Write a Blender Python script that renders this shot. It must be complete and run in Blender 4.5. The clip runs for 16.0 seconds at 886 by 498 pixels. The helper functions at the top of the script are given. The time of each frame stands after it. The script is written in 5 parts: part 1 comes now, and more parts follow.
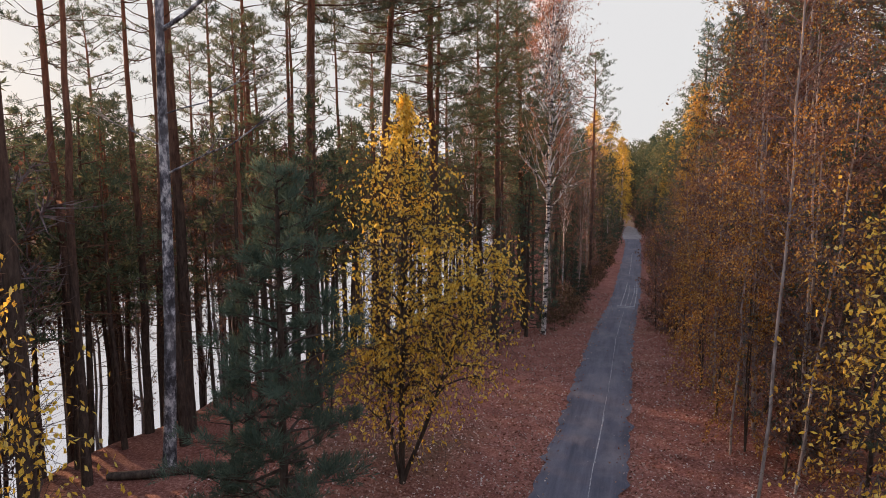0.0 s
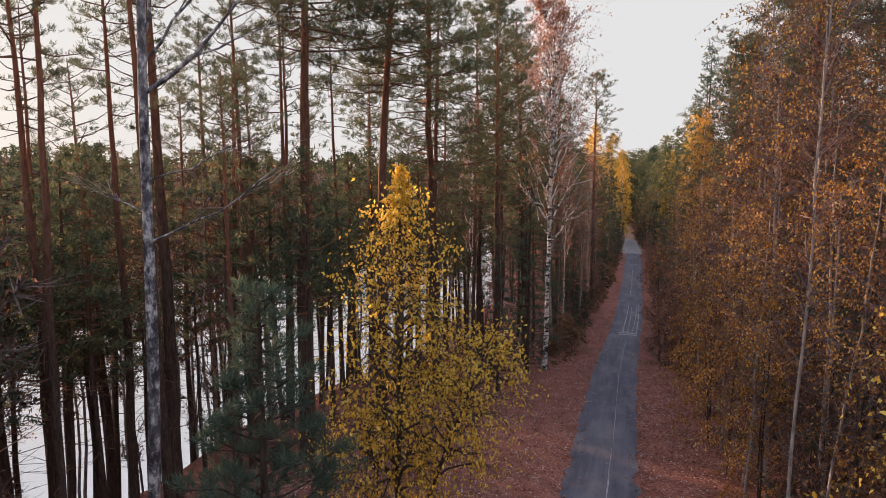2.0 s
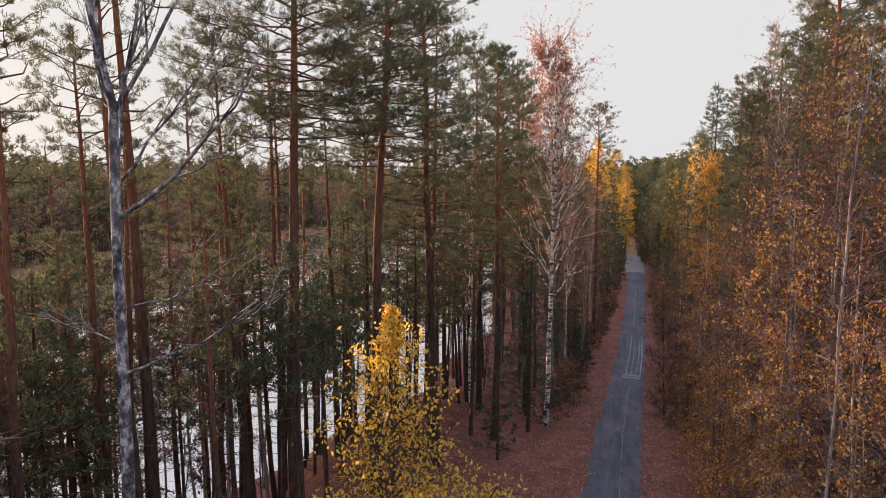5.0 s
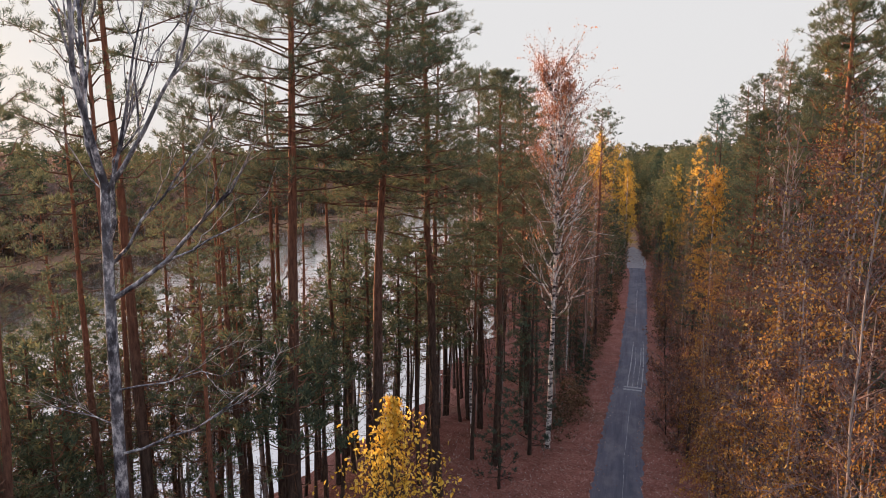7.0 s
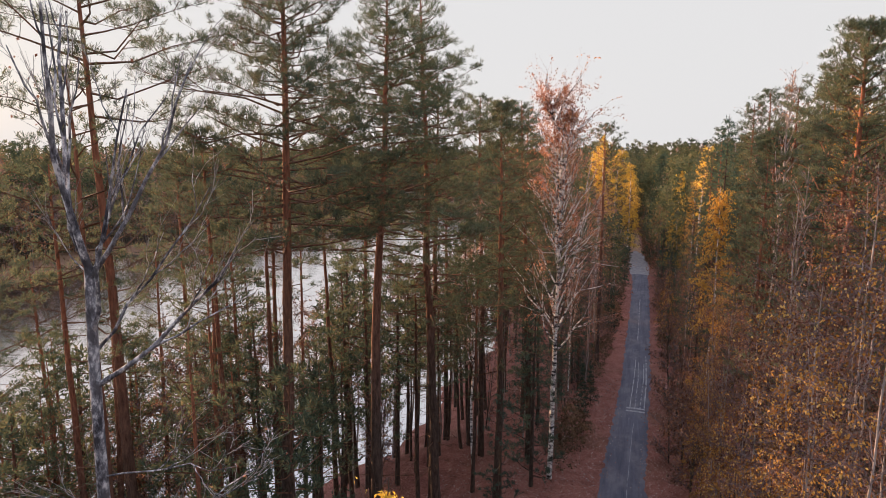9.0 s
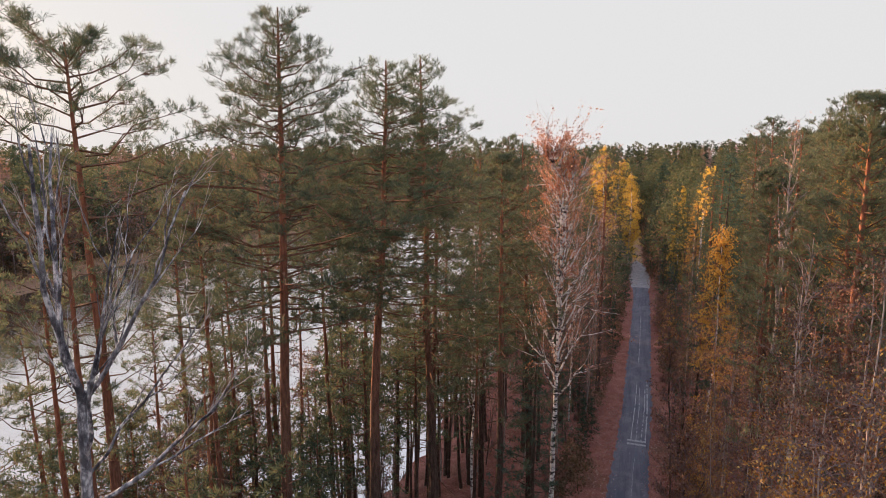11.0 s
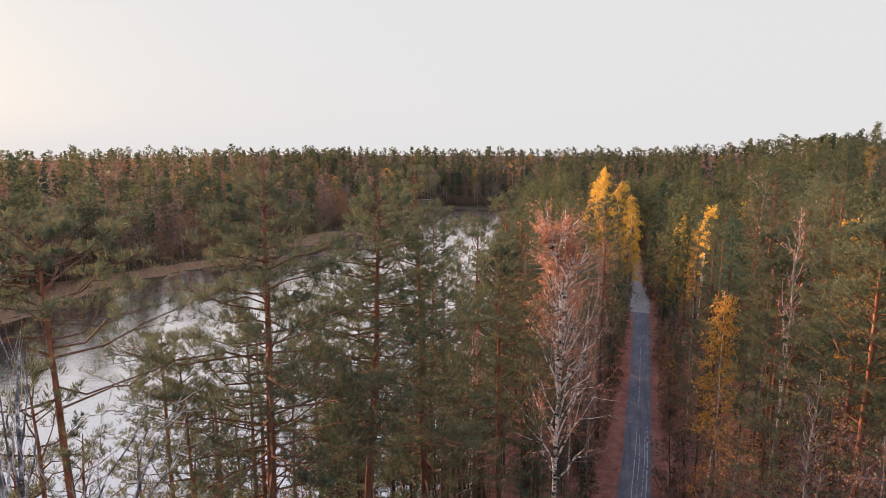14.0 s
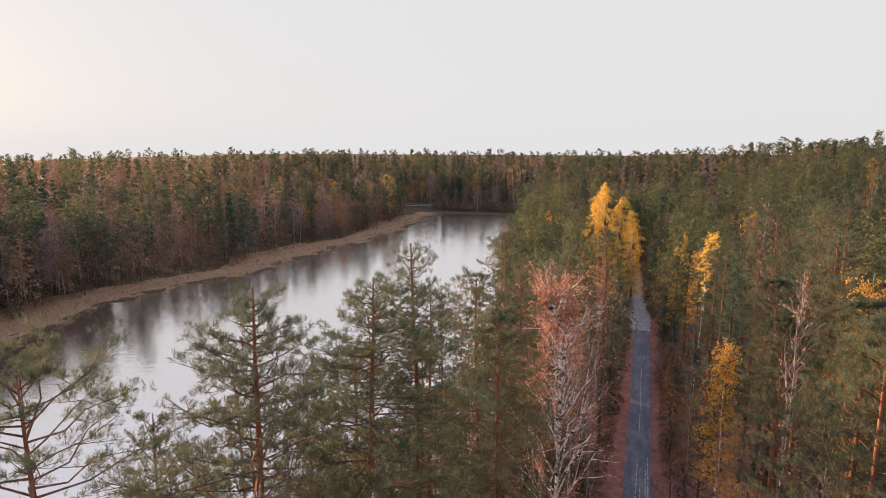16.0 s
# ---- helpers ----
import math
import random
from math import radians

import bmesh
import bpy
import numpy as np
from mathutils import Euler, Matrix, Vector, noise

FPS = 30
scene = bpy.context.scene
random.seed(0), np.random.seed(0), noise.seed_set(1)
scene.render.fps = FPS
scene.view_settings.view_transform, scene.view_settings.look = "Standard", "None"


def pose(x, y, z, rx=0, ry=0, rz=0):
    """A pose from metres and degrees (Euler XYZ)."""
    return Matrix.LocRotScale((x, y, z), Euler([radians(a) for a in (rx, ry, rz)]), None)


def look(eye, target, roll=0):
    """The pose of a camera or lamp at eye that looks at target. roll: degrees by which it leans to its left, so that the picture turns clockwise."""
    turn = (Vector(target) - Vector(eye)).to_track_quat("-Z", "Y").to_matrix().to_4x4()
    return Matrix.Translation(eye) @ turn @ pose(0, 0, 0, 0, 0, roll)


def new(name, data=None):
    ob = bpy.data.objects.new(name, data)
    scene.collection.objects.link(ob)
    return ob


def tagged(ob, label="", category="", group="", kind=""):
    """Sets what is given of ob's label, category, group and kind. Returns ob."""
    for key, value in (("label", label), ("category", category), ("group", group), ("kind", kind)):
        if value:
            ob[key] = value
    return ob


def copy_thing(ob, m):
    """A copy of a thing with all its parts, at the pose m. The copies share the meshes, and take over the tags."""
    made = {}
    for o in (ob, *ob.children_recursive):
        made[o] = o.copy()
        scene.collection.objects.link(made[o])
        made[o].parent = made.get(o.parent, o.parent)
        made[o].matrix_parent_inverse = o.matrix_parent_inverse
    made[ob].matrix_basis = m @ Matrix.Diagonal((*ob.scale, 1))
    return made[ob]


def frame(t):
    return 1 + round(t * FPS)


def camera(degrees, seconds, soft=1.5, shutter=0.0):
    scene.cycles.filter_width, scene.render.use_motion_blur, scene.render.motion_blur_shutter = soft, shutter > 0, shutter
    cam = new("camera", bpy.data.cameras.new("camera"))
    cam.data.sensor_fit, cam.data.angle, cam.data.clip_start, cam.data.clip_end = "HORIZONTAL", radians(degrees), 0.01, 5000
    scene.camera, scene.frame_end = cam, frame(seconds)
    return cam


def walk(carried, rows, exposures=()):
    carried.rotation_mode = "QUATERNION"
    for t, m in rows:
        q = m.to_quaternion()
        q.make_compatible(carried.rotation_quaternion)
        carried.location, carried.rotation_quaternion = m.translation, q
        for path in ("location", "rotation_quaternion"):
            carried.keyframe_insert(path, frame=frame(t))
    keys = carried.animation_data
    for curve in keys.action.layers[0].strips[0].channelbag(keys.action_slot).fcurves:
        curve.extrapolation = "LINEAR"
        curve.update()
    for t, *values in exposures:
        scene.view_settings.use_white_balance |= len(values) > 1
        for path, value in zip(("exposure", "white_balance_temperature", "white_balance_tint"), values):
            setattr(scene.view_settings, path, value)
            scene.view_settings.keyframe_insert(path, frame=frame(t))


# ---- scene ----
cam = camera(71.0, 16.0, soft=0.9)
PATH = [
    (0.0, pose(0.000, 0.000, 14.000, 82.912, 0, 17.000)),
    (0.5, pose(-0.103, 0.305, 14.426, 83.046, 0, 16.937)),
    (1.0, pose(-0.211, 0.632, 14.899, 83.164, 0, 16.920)),
    (1.5, pose(-0.299, 0.963, 15.459, 83.224, 0, 16.883)),
    (2.0, pose(-0.377, 1.289, 16.097, 83.277, 0, 16.906)),
    (2.5, pose(-0.443, 1.596, 16.737, 83.245, 0, 16.936)),
    (3.0, pose(-0.478, 1.923, 17.420, 83.214, 0, 16.971)),
    (3.5, pose(-0.520, 2.245, 18.068, 83.166, 0, 17.024)),
    (4.0, pose(-0.568, 2.560, 18.703, 83.202, 0, 17.043)),
    (4.5, pose(-0.617, 2.836, 19.318, 83.342, 0, 17.061)),
    (7.0, pose(-0.975, 3.881, 22.860, 81.577, 0, 17.130)),
    (7.5, pose(-1.009, 4.138, 23.374, 81.282, 0, 17.167)),
    (8.0, pose(-1.045, 4.404, 23.907, 81.163, 0, 17.225)),
    (8.5, pose(-1.096, 4.665, 24.535, 81.085, 0, 17.296)),
    (9.0, pose(-1.151, 4.924, 25.271, 81.019, 0, 17.343)),
    (11.5, pose(-1.415, 6.026, 29.518, 80.692, 0, 17.407)),
    (12.0, pose(-1.458, 6.325, 30.442, 80.672, 0, 17.406)),
    (12.5, pose(-1.509, 6.648, 31.372, 80.611, 0, 17.404)),
    (13.0, pose(-1.571, 6.984, 32.346, 80.578, 0, 17.394)),
    (13.5, pose(-1.647, 7.321, 33.322, 80.502, 0, 17.385)),
    (14.0, pose(-1.724, 7.655, 34.294, 80.412, 0, 17.377)),
    (14.5, pose(-1.800, 7.987, 35.257, 80.340, 0, 17.374)),
    (15.0, pose(-1.863, 8.312, 36.227, 80.316, 0, 17.374)),
    (15.5, pose(-1.904, 8.610, 37.178, 80.266, 0, 17.389)),
    (16.0, pose(-1.934, 8.900, 38.141, 80.266, 0, 17.415)),
]
walk(cam, PATH)

# ---------------------------------------------------------------- light
SUN_AZ, SUN_EL = 66.0, 5.8            # degrees left of the road's direction, degrees above the horizon
sun_dir = Vector((-math.sin(radians(SUN_AZ)) * math.cos(radians(SUN_EL)),
                  math.cos(radians(SUN_AZ)) * math.cos(radians(SUN_EL)), math.sin(radians(SUN_EL))))
sun = new("sun", bpy.data.lights.new("sun", "SUN"))
sun.data.energy, sun.data.angle, sun.data.color = 17.0, radians(0.8), (1.0, 0.58, 0.33)
sun.matrix_world = look((0, 0, 0), -sun_dir)

world = bpy.data.worlds.new("evening_sky")
scene.world = world
world.use_nodes = True
wn, wl = world.node_tree.nodes, world.node_tree.links
sky = wn.new("ShaderNodeTexSky")
sky.sky_type, sky.sun_disc = "NISHITA", False
sky.sun_elevation, sky.sun_rotation = radians(SUN_EL), radians(-SUN_AZ)
sky.air_density, sky.dust_density = 1.0, 3.0
dim = wn.new("ShaderNodeVectorMath")
dim.operation = "SCALE"
dim.inputs["Scale"].default_value = 0.22
haze = wn.new("ShaderNodeMix")
haze.data_type = "RGBA"
haze.inputs["Factor"].default_value = 0.972
haze.inputs["B"].default_value = (0.80, 0.79, 0.80, 1)
wl.new(sky.outputs[0], dim.inputs[0])
wl.new(dim.outputs[0], haze.inputs["A"])
# sky made brighter and bluer towards the unseen zenith, to lift ambient light
sky_way, sky_z, lift, zenith_fill = wn.new("ShaderNodeTexCoord"), wn.new("ShaderNodeSeparateXYZ"), wn.new("ShaderNodeMapRange"), wn.new("ShaderNodeMix")
lift.interpolation_type = "SMOOTHSTEP"
lift.inputs["From Min"].default_value, lift.inputs["From Max"].default_value = 0.26, 0.95
zenith_fill.data_type = "RGBA"
zenith_fill.inputs["B"].default_value = (1.30, 1.42, 1.80, 1)
wl.new(sky_way.outputs["Generated"], sky_z.inputs[0])
wl.new(sky_z.outputs["Z"], lift.inputs["Value"])
wl.new(lift.outputs["Result"], zenith_fill.inputs["Factor"])
wl.new(haze.outputs["Result"], zenith_fill.inputs["A"])
wl.new(zenith_fill.outputs["Result"], wn["Background"].inputs["Color"])
wn["Background"].inputs["Strength"].default_value = 1.0

# ---------------------------------------------------------------- materials


class Mat:
    """A small helper to wire node materials."""

    def __init__(self, name):
        self.m = bpy.data.materials.new(name)
        self.m.use_nodes = True
        self.n, self.l = self.m.node_tree.nodes, self.m.node_tree.links
        self.p = self.n["Principled BSDF"]
        self.out = self.n["Material Output"]

    def node(self, kind, **values):
        nd = self.n.new(kind)
        for k, v in values.items():
            nd.inputs[k].default_value = v
        return nd

    def coords(self, scale=(1, 1, 1), kind="Object"):
        tc, mp = self.n.new("ShaderNodeTexCoord"), self.n.new("ShaderNodeMapping")
        mp.inputs["Scale"].default_value = scale
        self.l.new(tc.outputs[kind], mp.inputs["Vector"])
        return mp.outputs["Vector"]

    def world(self, scale=(1, 1, 1)):
        g, mp = self.n.new("ShaderNodeNewGeometry"), self.n.new("ShaderNodeMapping")
        mp.inputs["Scale"].default_value = scale
        self.l.new(g.outputs["Position"], mp.inputs["Vector"])
        return mp.outputs["Vector"]

    def noise(self, vec, scale, detail=4.0, rough=0.6):
        nd = self.node("ShaderNodeTexNoise", Scale=scale, Detail=detail, Roughness=rough)
        self.l.new(vec, nd.inputs["Vector"])
        return nd.outputs["Fac"]

    def ramp(self, fac, stops):
        nd = self.n.new("ShaderNodeValToRGB")
        els = nd.color_ramp.elements
        while len(els) < len(stops):
            els.new(0.5)
        for e, (pos, col) in zip(els, stops):
            e.position, e.color = pos, (*col, 1)
        self.l.new(fac, nd.inputs["Fac"])
        return nd.outputs["Color"]

    def mix(self, fac, a, b, mode="MIX"):
        nd = self.n.new("ShaderNodeMix")
        nd.data_type, nd.blend_type = "RGBA", mode
        for sock, v in (("Factor", fac), ("A", a), ("B", b)):
            if isinstance(v, (int, float)):
                nd.inputs[sock].default_value = v
            elif isinstance(v, tuple):
                nd.inputs[sock].default_value = (*v, 1)
            else:
                self.l.new(v, nd.inputs[sock])
        return nd.outputs["Result"]

    def bump(self, height, strength=0.4, distance=0.02):
        nd = self.node("ShaderNodeBump", Strength=strength, Distance=distance)
        self.l.new(height, nd.inputs["Height"])
        self.l.new(nd.outputs["Normal"], self.p.inputs["Normal"])

    def done(self, colour, rough=0.9, spec=0.2):
        if isinstance(colour, tuple):
            self.p.inputs["Base Color"].default_value = (*colour, 1)
        else:
            self.l.new(colour, self.p.inputs["Base Color"])
        self.p.inputs["Roughness"].default_value = rough
        self.p.inputs["Specular IOR Level"].default_value = spec
        return self.m


def leaf_material(name, stops, through_part=0.35, patch=0.12, uneven=1.0):
    """Thin leaves or needles: each blade its own tint, whole patches lean darker or lighter, light shines through."""
    m = Mat(name)
    geo = m.n.new("ShaderNodeNewGeometry")
    col = m.ramp(geo.outputs["Random Per Island"], stops)
    big = m.noise(m.world(), patch, 2.0)
    col = m.mix(m.ramp(big, [(0.35, (1.0 - uneven,) * 3), (0.65, (1.0, 1.0, 1.0))]), m.mix(1.0, col, (0.58, 0.65, 0.68), "MULTIPLY"), col)
    info = m.n.new("ShaderNodeObjectInfo")
    col = m.mix(m.ramp(info.outputs["Random"], [(0.0, (0.0, 0.0, 0.0)), (1.0, (0.85 * uneven,) * 3)]), col, m.mix(1.0, col, (0.66, 0.68, 0.78), "MULTIPLY"))
    m.n.remove(m.p)
    d, t, x = m.n.new("ShaderNodeBsdfDiffuse"), m.n.new("ShaderNodeBsdfTranslucent"), m.n.new("ShaderNodeMixShader")
    m.l.new(col, d.inputs["Color"])
    m.l.new(col, t.inputs["Color"])
    x.inputs[0].default_value = through_part
    m.l.new(d.outputs[0], x.inputs[1])
    m.l.new(t.outputs[0], x.inputs[2])
    m.l.new(x.outputs[0], m.out.inputs["Surface"])
    return m.m


def bark_pine_material():
    m = Mat("pine_bark")
    g = m.n.new("ShaderNodeTexCoord")
    sep = m.n.new("ShaderNodeSeparateXYZ")
    m.l.new(g.outputs["Object"], sep.inputs[0])
    flat = m.coords((1, 1, 0.22))
    plates = m.noise(flat, 9.0, 6.0, 0.7)
    add = m.n.new("ShaderNodeMath")
    add.operation = "MULTIPLY_ADD"
    add.inputs[1].default_value, add.inputs[2].default_value = 1 / 30.0, 0.0
    m.l.new(sep.outputs["Z"], add.inputs[0])
    low = m.ramp(plates, [(0.3, (0.025, 0.018, 0.015)), (0.7, (0.12, 0.085, 0.07))])
    high = m.ramp(plates, [(0.3, (0.105, 0.046, 0.032)), (0.7, (0.33, 0.142, 0.085))])
    up = m.ramp(add.outputs[0], [(0.30, (0, 0, 0)), (0.72, (1, 1, 1))])
    col = m.mix(up, low, high)
    m.bump(plates, 0.7, 0.03)
    return m.done(col, 0.95, 0.1)


def bark_birch_material():
    m = Mat("birch_bark")
    bands = m.noise(m.coords((0.7, 0.7, 1.9)), 2.2, 5.0, 0.75)
    stains = m.noise(m.coords((1, 1, 0.5)), 1.1, 3.0)
    col = m.ramp(bands, [(0.43, (0.02, 0.019, 0.020)), (0.48, (0.38, 0.37, 0.37)), (0.54, (0.78, 0.77, 0.76))])
    col = m.mix(m.ramp(stains, [(0.5, (0, 0, 0)), (0.7, (0.45, 0.45, 0.45))]), col, (0.10, 0.09, 0.085))
    m.bump(bands, 0.4, 0.01)
    return m.done(col, 0.8, 0.2)


def bark_plain_material(name, dark, light):
    m = Mat(name)
    v = m.noise(m.coords((1, 1, 0.3)), 7.0, 5.0, 0.7)
    m.bump(v, 0.5, 0.015)
    return m.done(m.ramp(v, [(0.3, dark), (0.7, light)]), 0.95, 0.1)


def litter_material():
    m = Mat("leaf_litter_ground")
    w = m.world()
    fine = m.noise(w, 9.0, 5.0, 0.75)
    mid = m.noise(w, 0.9, 4.0, 0.6)
    wide = m.noise(w, 0.12, 3.0, 0.5)
    col = m.ramp(fine, [(0.28, (0.068, 0.027, 0.022)), (0.48, (0.220, 0.088, 0.066)), (0.62, (0.34, 0.175, 0.142)), (0.74, (0.64, 0.49, 0.43))])
    col = m.mix(m.ramp(mid, [(0.4, (0, 0, 0)), (0.68, (0.7, 0.7, 0.7))]), col, m.mix(1.0, col, (0.52, 0.42, 0.44), "MULTIPLY"))
    moss = m.ramp(fine, [(0.3, (0.03, 0.035, 0.018)), (0.7, (0.10, 0.075, 0.04))])
    col = m.mix(m.ramp(wide, [(0.55, (0, 0, 0)), (0.75, (0.55, 0.55, 0.55))]), col, moss)
    geo, sep = m.n.new("ShaderNodeNewGeometry"), m.n.new("ShaderNodeSeparateXYZ")
    m.l.new(geo.outputs["Position"], sep.inputs[0])
    far = m.n.new("ShaderNodeMapRange")
    far.inputs["From Min"].default_value, far.inputs["From Max"].default_value = -28.0, -70.0
    m.l.new(sep.outputs["X"], far.inputs["Value"])
    heath = m.ramp(fine, [(0.3, (0.022, 0.019, 0.012)), (0.6, (0.065, 0.048, 0.030)), (0.8, (0.12, 0.085, 0.055))])
    east = m.n.new("ShaderNodeMapRange")
    east.inputs["From Min"].default_value, east.inputs["From Max"].default_value = 14.0, 45.0
    m.l.new(sep.outputs["X"], east.inputs["Value"])
    col = m.mix(far.outputs["Result"], col, heath)
    col = m.mix(east.outputs["Result"], col, heath)
    m.bump(fine, 0.8, 0.05)
    return m.done(col, 0.95, 0.1)


def asphalt_material():
    m = Mat("worn_asphalt")
    grain = m.noise(m.world(), 40.0, 4.0, 0.8)
    streak = m.noise(m.world((2.2, 0.10, 1)), 1.0, 5.0, 0.7)
    blot = m.noise(m.world((1.0, 0.45, 1)), 0.7, 4.0, 0.65)
    col = m.ramp(streak, [(0.3, (0.040, 0.042, 0.062)), (0.7, (0.108, 0.106, 0.138))])
    col = m.mix(m.ramp(blot, [(0.45, (0, 0, 0)), (0.7, (0.75, 0.75, 0.75))]), col, (0.165, 0.148, 0.165))
    col = m.mix(0.5, col, m.mix(1.0, col, m.ramp(grain, [(0.3, (0.55, 0.55, 0.55)), (0.7, (1.35, 1.35, 1.35))]), "MULTIPLY"))
    m.bump(grain, 0.35, 0.01)
    return m.done(col, 0.75, 0.3)


def simple_noise_material(name, scale, stops, rough=0.9):
    m = Mat(name)
    v = m.noise(m.world(), scale, 5.0, 0.7)
    m.bump(v, 0.4, 0.02)
    return m.done(m.ramp(v, stops), rough, 0.15)


def water_material():
    m = Mat("lake_water")
    v = m.noise(m.world((0.45, 1.0, 1)), 0.9, 3.0, 0.55)
    m.bump(v, 0.34, 0.09)
    m.done((0.030, 0.019, 0.014), 0.3, 0.3)
    shine, mix = m.node("ShaderNodeBsdfGlossy", Color=(0.96, 0.94, 0.96, 1), Roughness=0.13), m.n.new("ShaderNodeMixShader")
    m.l.new(m.p.inputs["Normal"].links[0].from_socket, shine.inputs["Normal"])
    lw = m.node("ShaderNodeLayerWeight", Blend=0.5)
    lift = m.node("ShaderNodeMapRange")
    lift.inputs["To Min"].default_value, lift.inputs["To Max"].default_value = 0.32, 1.0
    m.l.new(lw.outputs["Facing"], lift.inputs["Value"])
    m.l.new(lift.outputs["Result"], mix.inputs[0])
    m.l.new(m.p.outputs[0], mix.inputs[1])
    m.l.new(shine.outputs[0], mix.inputs[2])
    m.l.new(mix.outputs[0], m.out.inputs["Surface"])
    return m.m


NEEDLES = leaf_material("pine_needles", [(0.0, (0.100, 0.128, 0.088)), (0.6, (0.155, 0.180, 0.108)), (0.9, (0.235, 0.234, 0.128)), (1.0, (0.31, 0.225, 0.13))], 0.40)
SPRUCE = leaf_material("spruce_needles", [(0.0, (0.060, 0.105, 0.080)), (0.7, (0.090, 0.140, 0.105)), (1.0, (0.13, 0.165, 0.11))], 0.42)
YOUNG = leaf_material("young_pine_needles", [(0.0, (0.085, 0.122, 0.092)), (0.7, (0.130, 0.178, 0.130)), (1.0, (0.18, 0.22, 0.15))], 0.5)
YELLOW = leaf_material("yellow_leaves", [(0.0, (0.66, 0.39, 0.06)), (0.4, (0.86, 0.56, 0.09)), (0.8, (0.95, 0.70, 0.14)), (1.0, (0.84, 0.66, 0.22))], 0.58, 0.12, 0.3)
GOLD = leaf_material("golden_leaves", [(0.0, (0.22, 0.09, 0.03)), (0.3, (0.36, 0.175, 0.055)), (0.7, (0.62, 0.335, 0.085)), (1.0, (0.74, 0.52, 0.19))], 0.48, 0.4, 0.8)
RUST = leaf_material("rust_leaves", [(0.0, (0.12, 0.055, 0.040)), (0.5, (0.26, 0.135, 0.095)), (0.9, (0.42, 0.24, 0.155)), (1.0, (0.52, 0.38, 0.24))], 0.4, 0.4)
FAR_PINE = leaf_material("far_pine_needles", [(0.0, (0.078, 0.102, 0.062)), (0.7, (0.122, 0.138, 0.078)), (1.0, (0.19, 0.165, 0.09))], 0.38, 0.2)
FAR_PINE_LIGHT = leaf_material("far_young_pine_needles", [(0.0, (0.105, 0.125, 0.066)), (0.7, (0.165, 0.172, 0.088)), (1.0, (0.24, 0.20, 0.105))], 0.38, 0.2)
FAR_SPRUCE = leaf_material("far_spruce_needles", [(0.0, (0.062, 0.092, 0.066)), (1.0, (0.10, 0.128, 0.085))], 0.3, 0.09)
FAR_RUST = leaf_material("far_rust_leaves", [(0.0, (0.25, 0.125, 0.075)), (1.0, (0.42, 0.22, 0.12))], 0.35, 0.09)
FAR_GOLD = leaf_material("far_golden_leaves", [(0.0, (0.40, 0.23, 0.06)), (1.0, (0.60, 0.40, 0.10))], 0.4, 0.09)
FAR_TWIG = leaf_material("far_bare_twigs", [(0.0, (0.25, 0.15, 0.12)), (1.0, (0.42, 0.27, 0.215))], 0.3, 0.09)
FAR_SHRUB = leaf_material("far_thicket", [(0.0, (0.13, 0.090, 0.055)), (1.0, (0.23, 0.15, 0.09))], 0.3, 0.09)
AMBER = leaf_material("amber_leaves", [(0.0, (0.50, 0.23, 0.045)), (0.4, (0.74, 0.40, 0.075)), (0.85, (0.88, 0.56, 0.12)), (1.0, (0.74, 0.56, 0.20))], 0.55, 0.12, 0.5)
BRONZE = leaf_material("bronze_leaves", [(0.0, (0.27, 0.105, 0.060)), (0.5, (0.48, 0.215, 0.125)), (0.9, (0.66, 0.36, 0.23)), (1.0, (0.70, 0.48, 0.32))], 0.5, 0.12, 0.5)
LITTER = litter_material()
FALLEN = leaf_material("fallen_leaves", [(0.0, (0.18, 0.070, 0.045)), (0.45, (0.36, 0.17, 0.12)), (0.75, (0.55, 0.35, 0.27)), (0.9, (0.78, 0.64, 0.56))], 0.1)
ASPHALT = asphalt_material()
SEAM = simple_noise_material("pale_seam", 6.0, [(0.35, (0.13, 0.13, 0.145)), (0.65, (0.42, 0.415, 0.42))])
SAND = simple_noise_material("sandy_track", 2.0, [(0.3, (0.19, 0.105, 0.065)), (0.7, (0.36, 0.22, 0.13))])
GRAVEL = simple_noise_material("pale_gravel", 1.4, [(0.3, (0.15, 0.14, 0.15)), (0.7, (0.31, 0.285, 0.285))])
REED = leaf_material("dry_reeds", [(0.0, (0.20, 0.12, 0.06)), (0.6, (0.34, 0.22, 0.12)), (1.0, (0.45, 0.32, 0.19))], 0.3)
MARSH = simple_noise_material("marsh_ground", 1.5, [(0.3, (0.11, 0.062, 0.040)), (0.7, (0.25, 0.150, 0.095))])
WATER = water_material()
PINE_BARK = bark_pine_material()
BIRCH_BARK = bark_birch_material()
DARK_BARK = bark_plain_material("dark_bark", (0.025, 0.018, 0.015), (0.11, 0.085, 0.07))
def bark_aspen_material():
    m = Mat("aspen_bark")
    spots = m.noise(m.coords((1, 1, 0.55)), 3.4, 6.0, 0.72)
    wide = m.noise(m.coords((1, 1, 0.5)), 0.9, 3.0)
    col = m.ramp(spots, [(0.43, (0.045, 0.043, 0.052)), (0.52, (0.17, 0.168, 0.195)), (0.62, (0.62, 0.61, 0.63))])
    col = m.mix(m.ramp(wide, [(0.45, (0, 0, 0)), (0.65, (0.3, 0.3, 0.3))]), col, (0.32, 0.31, 0.33))
    m.bump(spots, 0.5, 0.012)
    return m.done(col, 0.85, 0.2)


